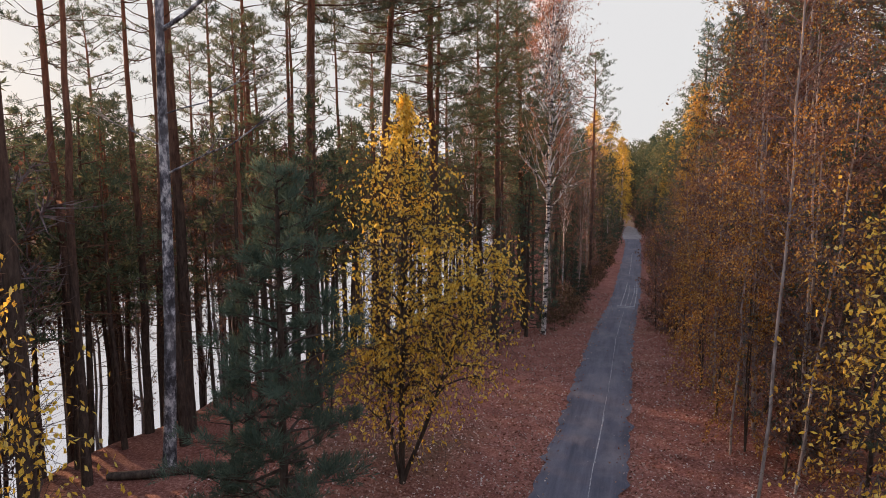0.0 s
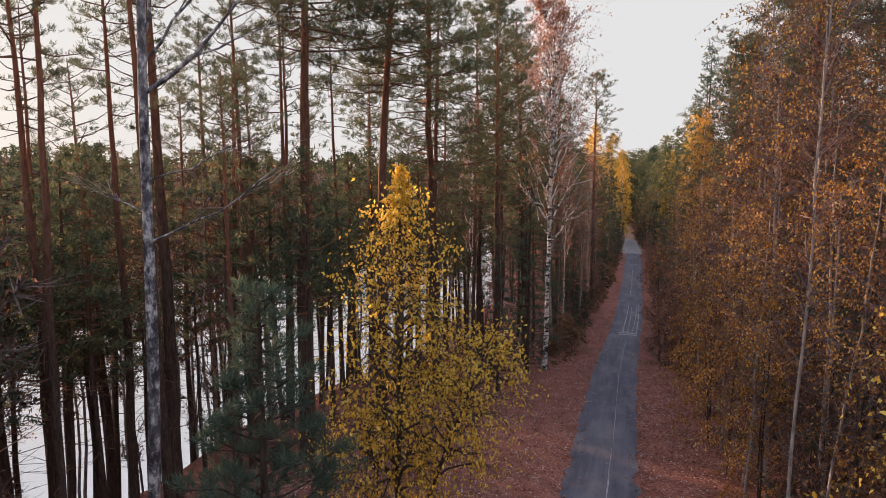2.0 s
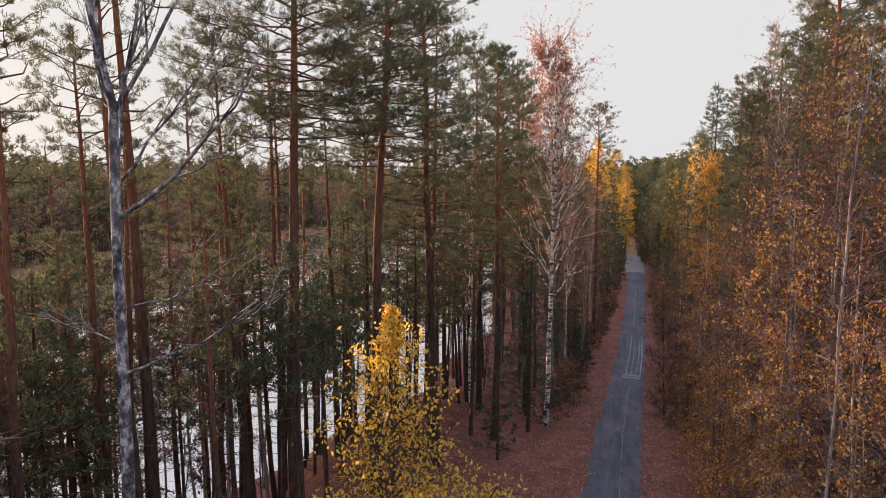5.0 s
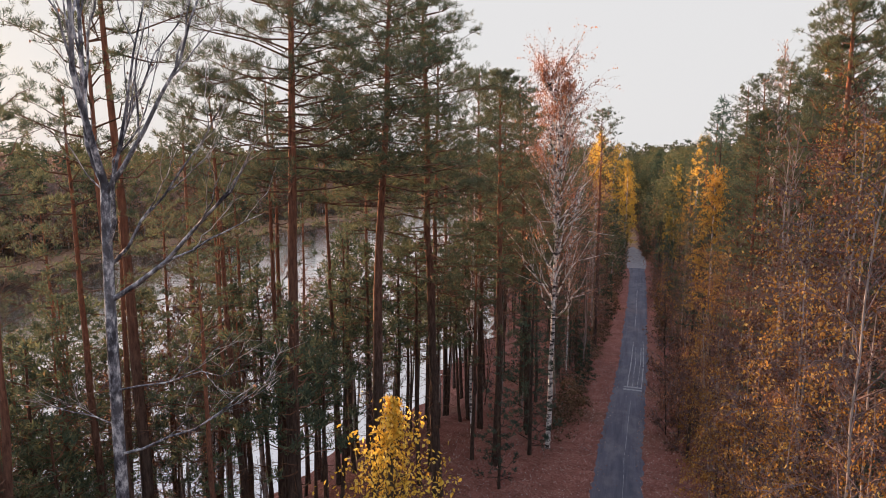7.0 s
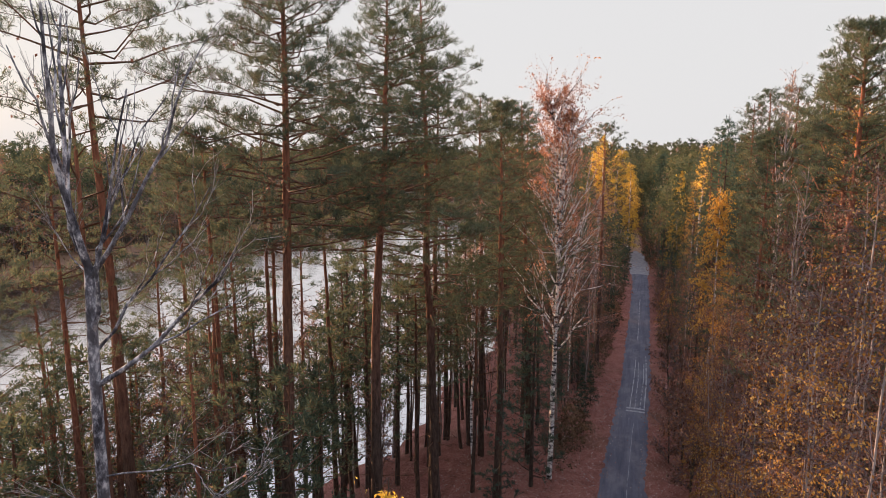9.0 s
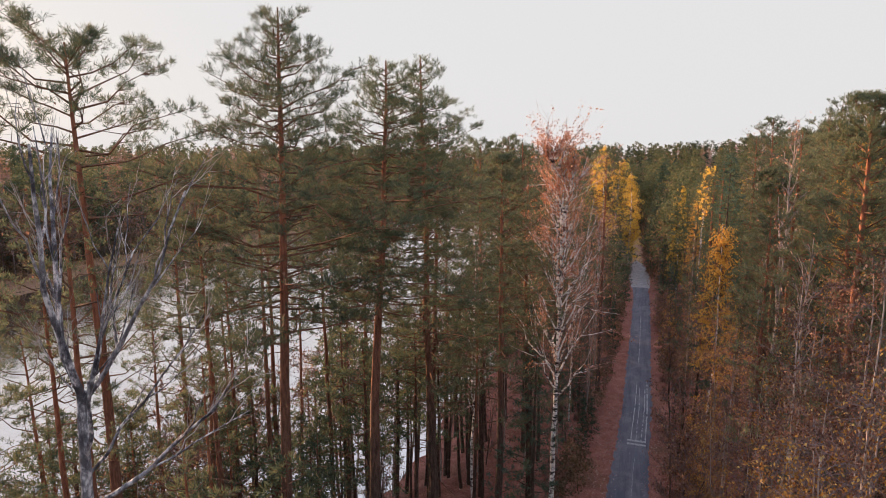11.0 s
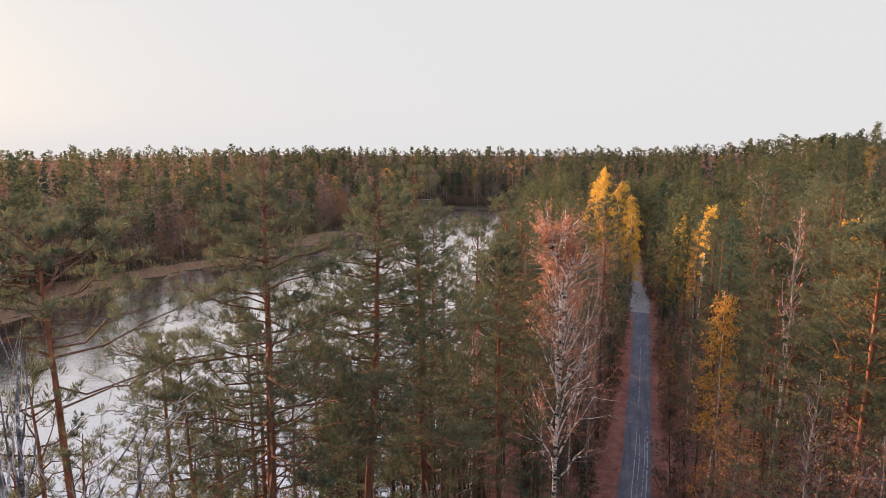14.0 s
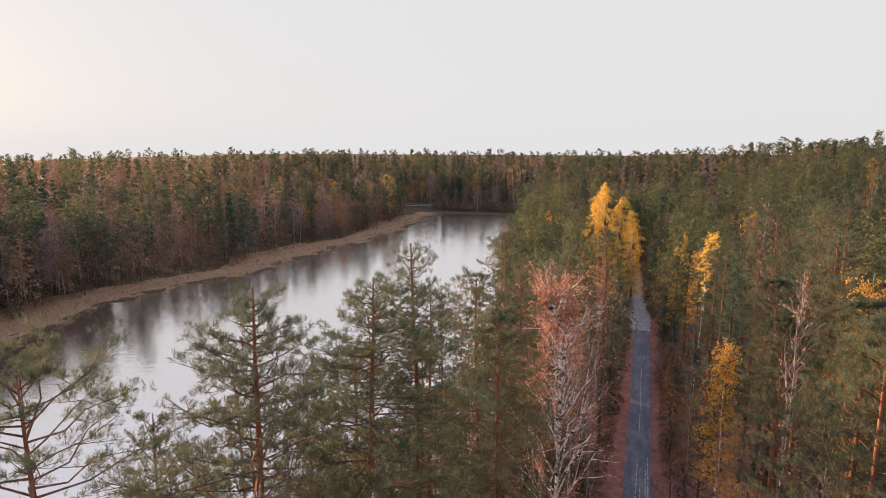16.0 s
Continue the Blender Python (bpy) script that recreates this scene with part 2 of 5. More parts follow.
ASPEN_BARK = bark_aspen_material()
DULL_BIRCH = bark_plain_material("young_birch_bark", (0.11, 0.095, 0.090), (0.44, 0.39, 0.37))
TWIG_PINK = bark_plain_material("reddish_twigs", (0.36, 0.215, 0.185), (0.70, 0.48, 0.43))
LIMB_PINE = bark_plain_material("pine_limbs", (0.055, 0.030, 0.022), (0.21, 0.115, 0.075))
TWIG_GREY = bark_plain_material("grey_twigs", (0.075, 0.056, 0.058), (0.23, 0.18, 0.18))
TWIG_PALE = bark_plain_material("pale_limbs", (0.15, 0.135, 0.13), (0.48, 0.44, 0.43))

# ---------------------------------------------------------------- mesh helpers


class Geo:
    """Triangles gathered as arrays, with one material slot number a triangle."""

    def __init__(self):
        self.v, self.f, self.m, self.s, self.n = [], [], [], [], 0

    def add(self, verts, faces, mat=0, smooth=False):
        verts, faces = np.asarray(verts, float).reshape(-1, 3), np.asarray(faces, int).reshape(-1, 3)
        self.v.append(verts)
        self.f.append(faces + self.n)
        self.m.append(np.full(len(faces), mat))
        self.s.append(np.full(len(faces), smooth))
        self.n += len(verts)

    def arrays(self):
        return np.concatenate(self.v), np.concatenate(self.f), np.concatenate(self.m), np.concatenate(self.s)

    def pick(self, slots):
        """The triangles of some slots alone, as a new Geo."""
        v, f, m, s = self.arrays()
        keep = np.isin(m, slots)
        f, m, s = f[keep], m[keep], s[keep]
        used, back = np.unique(f.ravel(), return_inverse=True)
        g = Geo()
        g.v, g.f, g.m, g.s, g.n = [v[used]], [back.reshape(-1, 3)], [m], [s], len(used)
        return g

    def mesh(self, name, mats):
        v, f, m, s = self.arrays()
        me = bpy.data.meshes.new(name)
        me.vertices.add(len(v))
        me.vertices.foreach_set("co", v.ravel())
        me.loops.add(len(f) * 3)
        me.loops.foreach_set("vertex_index", f.ravel().astype(np.int32))
        me.polygons.add(len(f))
        me.polygons.foreach_set("loop_start", np.arange(0, len(f) * 3, 3, dtype=np.int32))
        slots = sorted(set(m.tolist()))
        for k in slots:
            me.materials.append(mats[k])
        me.polygons.foreach_set("material_index", np.searchsorted(slots, m).astype(np.int32))
        me.polygons.foreach_set("use_smooth", s.astype(bool))
        me.update(calc_edges=True)
        me.validate()
        return me


def unit(a):
    a = np.asarray(a, float)
    return a / (np.linalg.norm(a, axis=-1, keepdims=True) + 1e-9)


def tube(g, pts, radii, sides=6, mat=0):
    """A tapering limb along points."""
    pts, radii = np.asarray(pts, float), np.asarray(radii, float)
    n = len(pts)
    d = unit(np.gradient(pts, axis=0))
    ref = np.array([0.0, 0.0, 1.0]) if abs(d[0, 2]) < 0.8 else np.array([1.0, 0.0, 0.0])
    a = unit(np.cross(d, ref))
    b = np.cross(d, a)
    ang = np.linspace(0, 2 * np.pi, sides, endpoint=False)
    ring = pts[:, None] + radii[:, None, None] * (np.cos(ang)[None, :, None] * a[:, None] + np.sin(ang)[None, :, None] * b[:, None])
    i, j = np.meshgrid(np.arange(n - 1), np.arange(sides), indexing="ij")
    p, q = i * sides + j, i * sides + (j + 1) % sides
    r, t = p + sides, q + sides
    g.add(ring.reshape(-1, 3), np.stack([p, q, t, p, t, r], -1).reshape(-1, 3), mat, sides > 3)


def ribbons(g, a, b, width, mat, rng):
    """Thin twigs from a to b, each a flat sliver of two triangles."""
    d = unit(b - a)
    side = unit(np.cross(d, rng.normal(size=d.shape))) * (np.asarray(width).reshape(-1, 1) / 2)
    n = len(a)
    v = np.stack([a - side, a + side, b + side * 0.35, b - side * 0.35], 1)
    k = np.arange(n)[:, None] * 4
    g.add(v, np.concatenate([k + [0, 1, 2], k + [0, 2, 3]], 1), mat)


def blades(g, at, way, length, width, mat, rng):
    """Needle sprays: slim triangles."""
    side = unit(np.cross(way, rng.normal(size=way.shape)))
    w = (np.asarray(width) * rng.uniform(0.7, 1.3, len(at)))[:, None] / 2
    ln = (np.asarray(length) * rng.uniform(0.7, 1.3, len(at)))[:, None]
    v = np.stack([at - side * w * 0.5, at + way * ln * 0.55 + side * w, at + way * ln - side * w * 0.4], 1)
    g.add(v, np.arange(len(at) * 3), mat)


def leaves(g, at, way, length, width, mat, rng):
    """Leaves: kites of two triangles, folded a little along the middle."""
    side = unit(np.cross(way, rng.normal(size=way.shape)))
    nrm = np.cross(way, side)
    ln = (length * rng.uniform(0.65, 1.25, len(at)))[:, None]
    w = (width * rng.uniform(0.7, 1.2, len(at)))[:, None] / 2
    mid = at + way * ln * 0.45 + nrm * w * 0.35
    v = np.stack([at, mid + side * w, at + way * ln, mid - side * w], 1)
    k = np.arange(len(at))[:, None] * 4
    g.add(v, np.concatenate([k + [0, 1, 2], k + [0, 2, 3]], 1), mat)


def tufts(g, at, way, per, length, width, mat, rng, spread=0.85, lift=0.25):
    at, way = np.repeat(at, per, 0), np.repeat(way, per, 0)
    d = unit(way * 0.6 + unit(rng.normal(size=way.shape)) * spread + np.array([0, 0, lift]))
    blades(g, at + rng.normal(size=at.shape) * length * 0.22, d, length, width, mat, rng)


def along(pts, t):
    """Places at shares t of a path of points."""
    pts = np.asarray(pts, float)
    s = np.asarray(t) * (len(pts) - 1)
    i = np.clip(s.astype(int), 0, len(pts) - 2)
    return pts[i] + (pts[i + 1] - pts[i]) * (s - i)[..., None]


def stem(rng, height, wobble, n=12, lean=(0, 0)):
    z = np.linspace(0, 1, n)
    off = np.cumsum(rng.normal(size=(n, 2)) * wobble * height / n, 0)
    off -= off[0]
    p = np.zeros((n, 3))
    p[:, 0], p[:, 1] = off[:, 0] + lean[0] * z, off[:, 1] + lean[1] * z
    p[:, 2] = z * height
    return p


# slots of every tree: 0 trunk, 1 limbs and twigs, 2 foliage
def pine(seed, height=28.0, bare=0.55, radius=0.24, reach=3.2, detail=2, lean=(0, 0), dead=26, crowd=0.6, full=1.0, lush=1.0, fine=False):
    """A Scots pine: a long bare bole with dead stubs, and layered pads of needles above."""
    rng = np.random.default_rng(seed)
    g = Geo()
    path = stem(rng, height, 0.022, (14, 9, 4, 3)[2 - detail], lean)
    z = path[:, 2] / height
    tube(g, path, radius * (1 - z) ** 0.75 + 0.025 + 0.12 * radius * np.exp(-z * 40), (9, 6, 3, 3)[2 - detail], 0)
    count, subs, shoots, per, ln, wd = {2: (58, 8, 5, 9, 0.20, 0.034), 1: (34, 6, 3, 6, 0.34, 0.095)}[detail]
    count, subs = int(count * full), int(subs * lush)
    if fine:
        per, wd = 15, 0.020
    at, way = [], []
    pointed = crowd > 0.75
    for k in range(count):
        t = bare + (0.985 - bare) * ((k + rng.uniform(0, 0.9)) / count) ** crowd
        rel = (t - bare) / (1 - bare)
        span0 = reach * max(0.05, 1 - ((rel - 0.28) / 0.74) ** 2) ** 0.75 * rng.uniform(0.55, 1.2)
        az = k * 2.4 + rng.uniform(-0.5, 0.5)
        rise = -0.12 + (0.42 if pointed else 0.75) * rel ** 1.4 + rng.uniform(-0.12, 0.12)
        span0 *= 1 - 0.42 * rel ** 2 * pointed
        o = along(path, np.array(t))
        out = np.array([math.cos(az), math.sin(az), 0])
        s = np.linspace(0, 1, 4)
        bp = o + out * (s * span0)[:, None] + np.array([0, 0, 1]) * ((rise * s + 0.20 * s ** 2) * span0)[:, None]
        bp[1:3] += rng.normal(size=(2, 3)) * span0 * 0.06
        tube(g, bp, np.linspace(0.050, 0.010, 4) * (0.6 + 0.35 * span0 / reach), 3, 1)
        for j in range(max(2, int(subs * 1.35 * span0 / reach)) if pointed else subs):
            u = rng.uniform(0.35, 1.0) ** 0.8 if j else 1.0
            c = along(bp, np.array(u * 0.999))
            sd = unit(out * 0.5 + rng.normal(size=3) * (0.8, 0.8, 0.16) + np.array([0, 0, 0.22]))
            span = span0 * rng.uniform(0.14, 0.36) * (1.2 - 0.45 * u)
            e = c + sd * span
            if detail == 2:
                ribbons(g, c[None], e[None], 0.03, 1, rng)
            q = rng.uniform(0.35, 1.05, (shoots, 1))
            at.append(c + (e - c) * q + rng.normal(size=(shoots, 3)) * ((0.11, 0.11, 0.05) if detail == 2 else (0.16, 0.16, 0.08)) * min(1.0, reach / 3))
            way.append(unit(sd * 0.5 + np.array([0, 0, 0.75]) + rng.normal(size=(shoots, 3)) * 0.35))
    at, way = np.concatenate(at), np.concatenate(way)
    at, way = np.repeat(at, per, 0), np.repeat(way, per, 0)
    at = at + way * rng.uniform(-0.1, 0.8, (len(at), 1)) * ln
    blades(g, at, unit(way * (0.95 if detail == 2 else 0.6) + unit(rng.normal(size=way.shape)) * 0.7), ln, wd, 2, rng)
    if detail > 0:
        n = dead if detail == 2 else dead // 3
        t = rng.uniform(min(0.12, bare), bare + 0.05, n)
        az = rng.uniform(0, 2 * np.pi, n)
        o = along(path, t)
        d = np.stack([np.cos(az), np.sin(az), rng.uniform(-0.35, 0.25, n)], 1)
        ln2 = rng.uniform(0.4, 2.3, n)[:, None]
        e = o + d * ln2
        ribbons(g, o, e, np.full(n, 0.045), 1, rng)
        if detail == 2:
            for _ in range(3):
                q = o + (e - o) * rng.uniform(0.35, 0.95, (n, 1))
                ribbons(g, q, q + unit(d + rng.normal(size=d.shape) * 0.6) * ln2 * 0.35, np.full(n, 0.022), 1, rng)
    return g


def spruce(seed, height=22.0, detail=2, reach=2.6, base=0.06, radius=0.2):
    """A spruce or dense young conifer: a narrow cone of drooping tiers."""
    rng = np.random.default_rng(seed)
    g = Geo()
    path = stem(rng, height, 0.01, (10, 6, 3, 3)[2 - detail])
    z = path[:, 2] / height
    tube(g, path, radius * (1 - z) + 0.015, (7, 5, 3, 3)[2 - detail], 0)
    count, per, ln, wd, steps = {2: (110, 9, 0.34, 0.085, 4), 1: (64, 8, 0.55, 0.2, 3)}[detail]
    at, way = [], []
    for k in range(count):
        t = base + (0.985 - base) * (k + rng.uniform(0, 0.8)) / count
        full = reach * (1 - t) ** 0.8 * rng.uniform(0.7, 1.15) + 0.15
        az = k * 2.4 + rng.uniform(-0.4, 0.4)
        o = along(path, np.array(t))
        out = np.array([math.cos(az), math.sin(az), 0])
        s = np.linspace(0, 1, 4)
        bp = o + out * (s * full)[:, None] + np.array([0, 0, 1]) * ((-0.28 * s + 0.16 * s ** 2 + 0.35 * t * s) * full)[:, None]
        if detail == 2:
            tube(g, bp, np.linspace(0.03, 0.008, 4), 3, 1)
        for u in np.linspace(0.3, 1, steps):
            at.append(along(bp, np.array(u * 0.999)))
            way.append(unit(out + np.array([0, 0, -0.15])))
    tufts(g, np.array(at), np.array(way), per, ln, wd, 2, rng, 0.8, -0.05)
    return g


def birch(seed, height=20.0, bare=0.3, radius=0.13, reach=2.4, detail=2, leaf=2600, size=0.13, twigs=900, droop=0.5, spread=0.75, lean=(0, 0), stems=1, limbs=34, limb_slot=1, taper=0.0, fork=0.0, stout=0.46, twig=0.36):
    """A birch or other broadleaf: slim stems, rising limbs, fine hanging twigs and as many leaves as are left."""
    rng = np.random.default_rng(seed)
    g = Geo()
    ends, dirs, room = [], [], []
    for q in range(stems):
        sway = 0.05 * height * (stems > 1) * (0.55 if fork else 1.0)
        tilt = (lean[0] + rng.normal() * sway, lean[1] + rng.normal() * sway)
        path = stem(rng, height * (1 if q == 0 else rng.uniform(0.7, 0.95)), 0.045, (14, 8, 4, 3)[2 - detail], tilt)
        if fork and q:
            path = along(first, np.array(fork * (1 + 0.35 * q))) + path * (1.0, 1.0, 0.93 - fork * (1 + 0.35 * q))
        first = path if q == 0 else first
        z = np.linspace(0, 1, len(path))
        tube(g, path, radius * (0.62 if fork and q else 1.0) * (1 - z) ** 0.85 + 0.012, (8, 5, 3, 3)[2 - detail], 0)
        n = max(4, (limbs, limbs // 2, limbs // 4, limbs // 6)[2 - detail] // stems)
        if fork:
            n = 2 * n if q == 0 else max(4, n * 2 // 3)
        for k in range(n):
            low = 0.12 if fork and q else bare
            t = low + (0.97 - low) * ((k + rng.uniform(0, 0.9)) / n)
            rel = (t - low) / (1 - low)
            full = reach * (0.45 + 1.1 * rel * (1 - rel) * 2 + 0.15 * (1 - rel)) * rng.uniform(0.65, 1.25)
            full *= 0.55 if fork and q else 1.0
            full *= (1.0 if rel < 0.75 else 0.75) * (1 - rel) ** taper
            az = k * 2.4 + rng.uniform(-0.6, 0.6)
            out = np.array([math.cos(az), math.sin(az), 0])
            s = np.linspace(0, 1, 5)
            o = along(path, np.array(t))
            bp = o + out * (s * full * spread)[:, None] + np.array([0, 0, 1]) * ((1.0 * s - droop * s ** 2) * full)[:, None]
            bp[1:] += rng.normal(size=(4, 3)) * full * 0.04
            if detail > 0:
                tube(g, bp, np.linspace(stout, 0.17 * stout, 5) * radius * (1.15 - 0.6 * rel) + 0.006, 3 if detail == 1 else 4, limb_slot)
            u = rng.uniform(0.25, 1.0, 7)
            ends.append(along(bp, u * 0.999))
            room.append(np.full(7, full))
            go = unit(bp[-1] - bp[1])
            dirs.append(unit(np.tile(go, (7, 1)) * 0.8 + rng.normal(size=(7, 3)) * 0.4 + np.array([0, 0, 0.25 - droop])))
            for _ in range(3 if detail == 2 else 0):
                o2 = along(bp, np.array(rng.uniform(0.2, 0.8)))
                d2 = unit(go + rng.normal(size=3) * 0.42)
                l2 = full * rng.uniform(0.3, 0.6)
                s2 = np.linspace(0, 1, 4)[:, None]
                sp = o2 + d2 * s2 * l2 + np.array([0, 0, 1]) * (0.18 - 0.5 * droop) * l2 * s2 ** 2
                tube(g, sp, np.linspace(0.14, 0.03, 4) * radius * (1.1 - 0.6 * rel) + 0.004, 3, limb_slot)
                u2 = rng.uniform(0.2, 1.0, 5)
                ends.append(along(sp, u2 * 0.999))
                room.append(np.full(5, full))
                dirs.append(unit(np.tile(d2, (5, 1)) * 0.8 + rng.normal(size=(5, 3)) * 0.38 + np.array([0, 0, 0.25 - droop])))
    ends, dirs, room = np.concatenate(ends), np.concatenate(dirs), np.concatenate(room)
    tw = (twigs, twigs // 4, twigs // 14, twigs // 50)[2 - detail]
    k = rng.integers(0, len(ends), tw)
    a = ends[k]
    ln = rng.uniform(0.35, 1.1, (tw, 1)) * np.minimum(reach * twig, (0.42 if fork else 9.0) * room[k])[:, None]
    b = a + unit(dirs[k] + rng.normal(size=(tw, 3)) * 0.35) * ln
    wide = (0.016, 0.045, 0.15, 0.4)[2 - detail]
    ribbons(g, a, b, np.full(tw, wide), 1, rng)
    c = b + unit(dirs[k] + rng.normal(size=(tw, 3)) * 0.35 + np.array([0, 0, -droop * 0.9])) * ln * 0.8
    ribbons(g, b, c, np.full(tw, wide * 0.6), 1, rng)
    lf = (leaf, leaf // 5, leaf // 18, leaf // 60)[2 - detail]
    if lf:
        scale = (1.0, 2.0, 3.8, 7.0)[2 - detail]
        k = rng.integers(0, tw, lf)
        u = rng.uniform(0, 1, (lf, 1))
        p = np.where(rng.random((lf, 1)) < 0.5, a[k] + (b[k] - a[k]) * u, b[k] + (c[k] - b[k]) * u)
        p += rng.normal(size=p.shape) * 0.06 * scale
        w = unit(rng.normal(size=p.shape) * 0.55 + np.array([0, 0, -0.8]))
        leaves(g, p, w, size * scale, size * scale * 0.62, 2, rng)
    return g


def clumped(seed, height, base, reach, cone, clumps, per, size, trunk, limbs=0, slivers=0):
    """A tree for the distance: a slim stem and a crown of many small ragged clumps that fill its outline."""
    rng = np.random.default_rng(seed)
    g = Geo()
    path = stem(rng, height * 0.93, 0.03, 4)
    tube(g, path, trunk * np.array([1.0, 0.75, 0.45, 0.12]), 3, 0)
    k = np.arange(clumps)
    rel = ((k + rng.uniform(0, 1, clumps)) / clumps) ** (1.25 if cone else 0.8)
    if cone:
        wide = reach * (1 - rel) ** 0.8 + 0.12
    else:
        wide = reach * np.maximum(0.05, 1 - ((rel - 0.38) / 0.64) ** 2) ** 0.5
    wide = wide * rng.uniform(0.7, 1.15, clumps)
    az = k * 2.4 + rng.uniform(-0.5, 0.5, clumps)
    out = np.stack([np.cos(az), np.sin(az), np.zeros(clumps)], 1)
    t = base + (0.96 - base) * rel
    mid = along(path, np.minimum(t / 0.93, 0.999)) + out * (wide * (rng.uniform(0.35, 0.75, clumps) if cone else rng.uniform(0.4, 1.0, clumps)))[:, None]
    mid[:, 2] = t * height
    puff = np.maximum(0.5 * wide, 0.3 * reach) * (0.75 if cone else 1.0)
    for q in range(limbs):
        a2, t2 = q * 2.4 + rng.uniform(-0.5, 0.5), rng.uniform(base, 0.75)
        o = along(path, np.array(t2 / 0.93))
        d = np.array([math.cos(a2) * 0.33, math.sin(a2) * 0.33, 1.0]) * height * rng.uniform(0.14, 0.24)
        tube(g, np.stack([o, o + d * (0.5, 0.5, 0.42), o + d]), [trunk * 0.45, trunk * 0.3, 0.02], 3, 0)
    kk = np.repeat(k, per)
    n = len(kk)
    off = np.clip(rng.normal(size=(n, 3)), -1.6, 1.6) * (0.62, 0.62, 0.42)
    p = mid[kk] + off * puff[kk][:, None]
    nrm = unit(off * 0.8 + out[kk] * 0.35 + np.array([0, 0, 0.35]) + rng.normal(size=(n, 3)) * 0.35)
    a = unit(np.cross(nrm, rng.normal(size=(n, 3))))
    b = np.cross(nrm, a)
    s1, s2 = size * rng.uniform(0.6, 1.25, (n, 1)), size * rng.uniform(0.45, 0.9, (n, 1))
    g.add(np.stack([p - a * s1 * 0.5, p + a * s1 * 0.5 + b * s2 * 0.2, p + b * s2 - a * s1 * 0.15], 1), np.arange(n * 3), 2)
    if slivers:
        kk = rng.integers(0, clumps, slivers)
        o = mid[kk] + rng.normal(size=(slivers, 3)) * puff[kk][:, None] * 0.5 - out[kk] * puff[kk][:, None] * 0.4
        d = unit(out[kk] * 0.6 + np.array([0, 0, 0.45]) + rng.normal(size=(slivers, 3)) * 0.5)
        ribbons(g, o, o + d * (0.9 + 0.5 * size) * rng.uniform(0.6, 1.2, (slivers, 1)), np.full(slivers, 0.07 + 0.08 * size), 1, rng)
    return g


def forked(seed, bole, radius, lean, limbs, twigs=420, leaf=120):
    """A big old aspen without leaves: one pale bole and long limbs that fork again and again."""
    rng = np.random.default_rng(seed)
    g = Geo()
    tips, ways = [], []
    s = np.linspace(0, 1, 14)
    path = np.stack([lean * s + 0.10 * np.sin(s * 5.0), 0.08 * np.sin(s * 4.0 + 1.0), bole * s], 1)
    tube(g, path, radius * (1 - 0.42 * s) + 0.16 * radius * np.exp(-s * 25), 10, 0)

    def grow(o, d, length, r, level):
        s = np.linspace(0, 1, 7)[:, None]
        bow = unit(rng.normal(size=3) * (1, 1, 0.5)) * length * 0.06
        p = o + d * length * s + bow * np.sin(np.pi * s) + np.array([0, 0, 0.14 * length]) * s ** 2
        p[1:] += rng.normal(size=(6, 3)) * length * 0.012
        tube(g, p, np.linspace(r, r * 0.3, 7), (7, 5, 4, 3)[level], 0 if level < 2 else 1)
        if level >= 1:
            u = rng.uniform(0.3, 1, 6)
            tips.append(along(p, u * 0.999))
            ways.append(unit(np.tile(d, (6, 1)) + rng.normal(size=(6, 3)) * 0.4))
        if level < 3:
            for k in range((4, 2, 1)[level]):
                u = 0.25 + 0.7 * (k + rng.uniform(0.1, 0.9)) / (4, 2, 1)[level]
                nd = unit(d + rng.normal(size=3) * 0.3 + np.array([0, 0, 0.22]))
                grow(along(p, np.array(u)), nd, length * (1.02 - 0.5 * u) * rng.uniform(0.45, 0.65), r * (1 - 0.7 * u) * 0.55 + 0.006, level + 1)

    for z, d, length, r in limbs:
        grow(along(path, np.array(min(z / bole, 0.995))), unit(np.array(d, float)), length, r, 0)
    a, w = np.concatenate(tips), np.concatenate(ways)
    k = rng.integers(0, len(a), twigs)
    e = a[k] + w[k] * rng.uniform(0.3, 1.0, (twigs, 1))
    ribbons(g, a[k], e, np.full(twigs, 0.016), 1, rng)
    k = rng.integers(0, twigs, leaf)
    leaves(g, e[k], unit(rng.normal(size=(leaf, 3)) * 0.5 + np.array([0, 0, -0.8])), 0.11, 0.08, 2, rng)
    return g


def join(*geos):
    g = Geo()
    for o in geos:
        v, f, m, s = o.arrays()
        g.v.append(v), g.f.append(f + g.n), g.m.append(m), g.s.append(s)
        g.n += len(v)
    return g


def part(name, geo, mats, parent, label=""):
    ob = new(name, geo.mesh(name, mats))
    ob.parent = parent
    return tagged(ob, label)


TALL = {}


def tree(name, geo, mats, label, category, group):
    """An Empty at the base with trunk, branches and crown below it."""
    root = tagged(new(name), label, category, group)
    v, f, m, s = geo.arrays()
    TALL[root.name] = float(np.sort(v[:, 2])[-30])
    part("trunk", geo.pick([0]), mats, root)
    if (m == 1).any():
        tagged(part("branchwork", geo.pick([1]), mats, root), kind="stuff")
    if (m == 2).any():
        tagged(part("crown", geo.pick([2]), mats, root), kind="stuff")
    return root


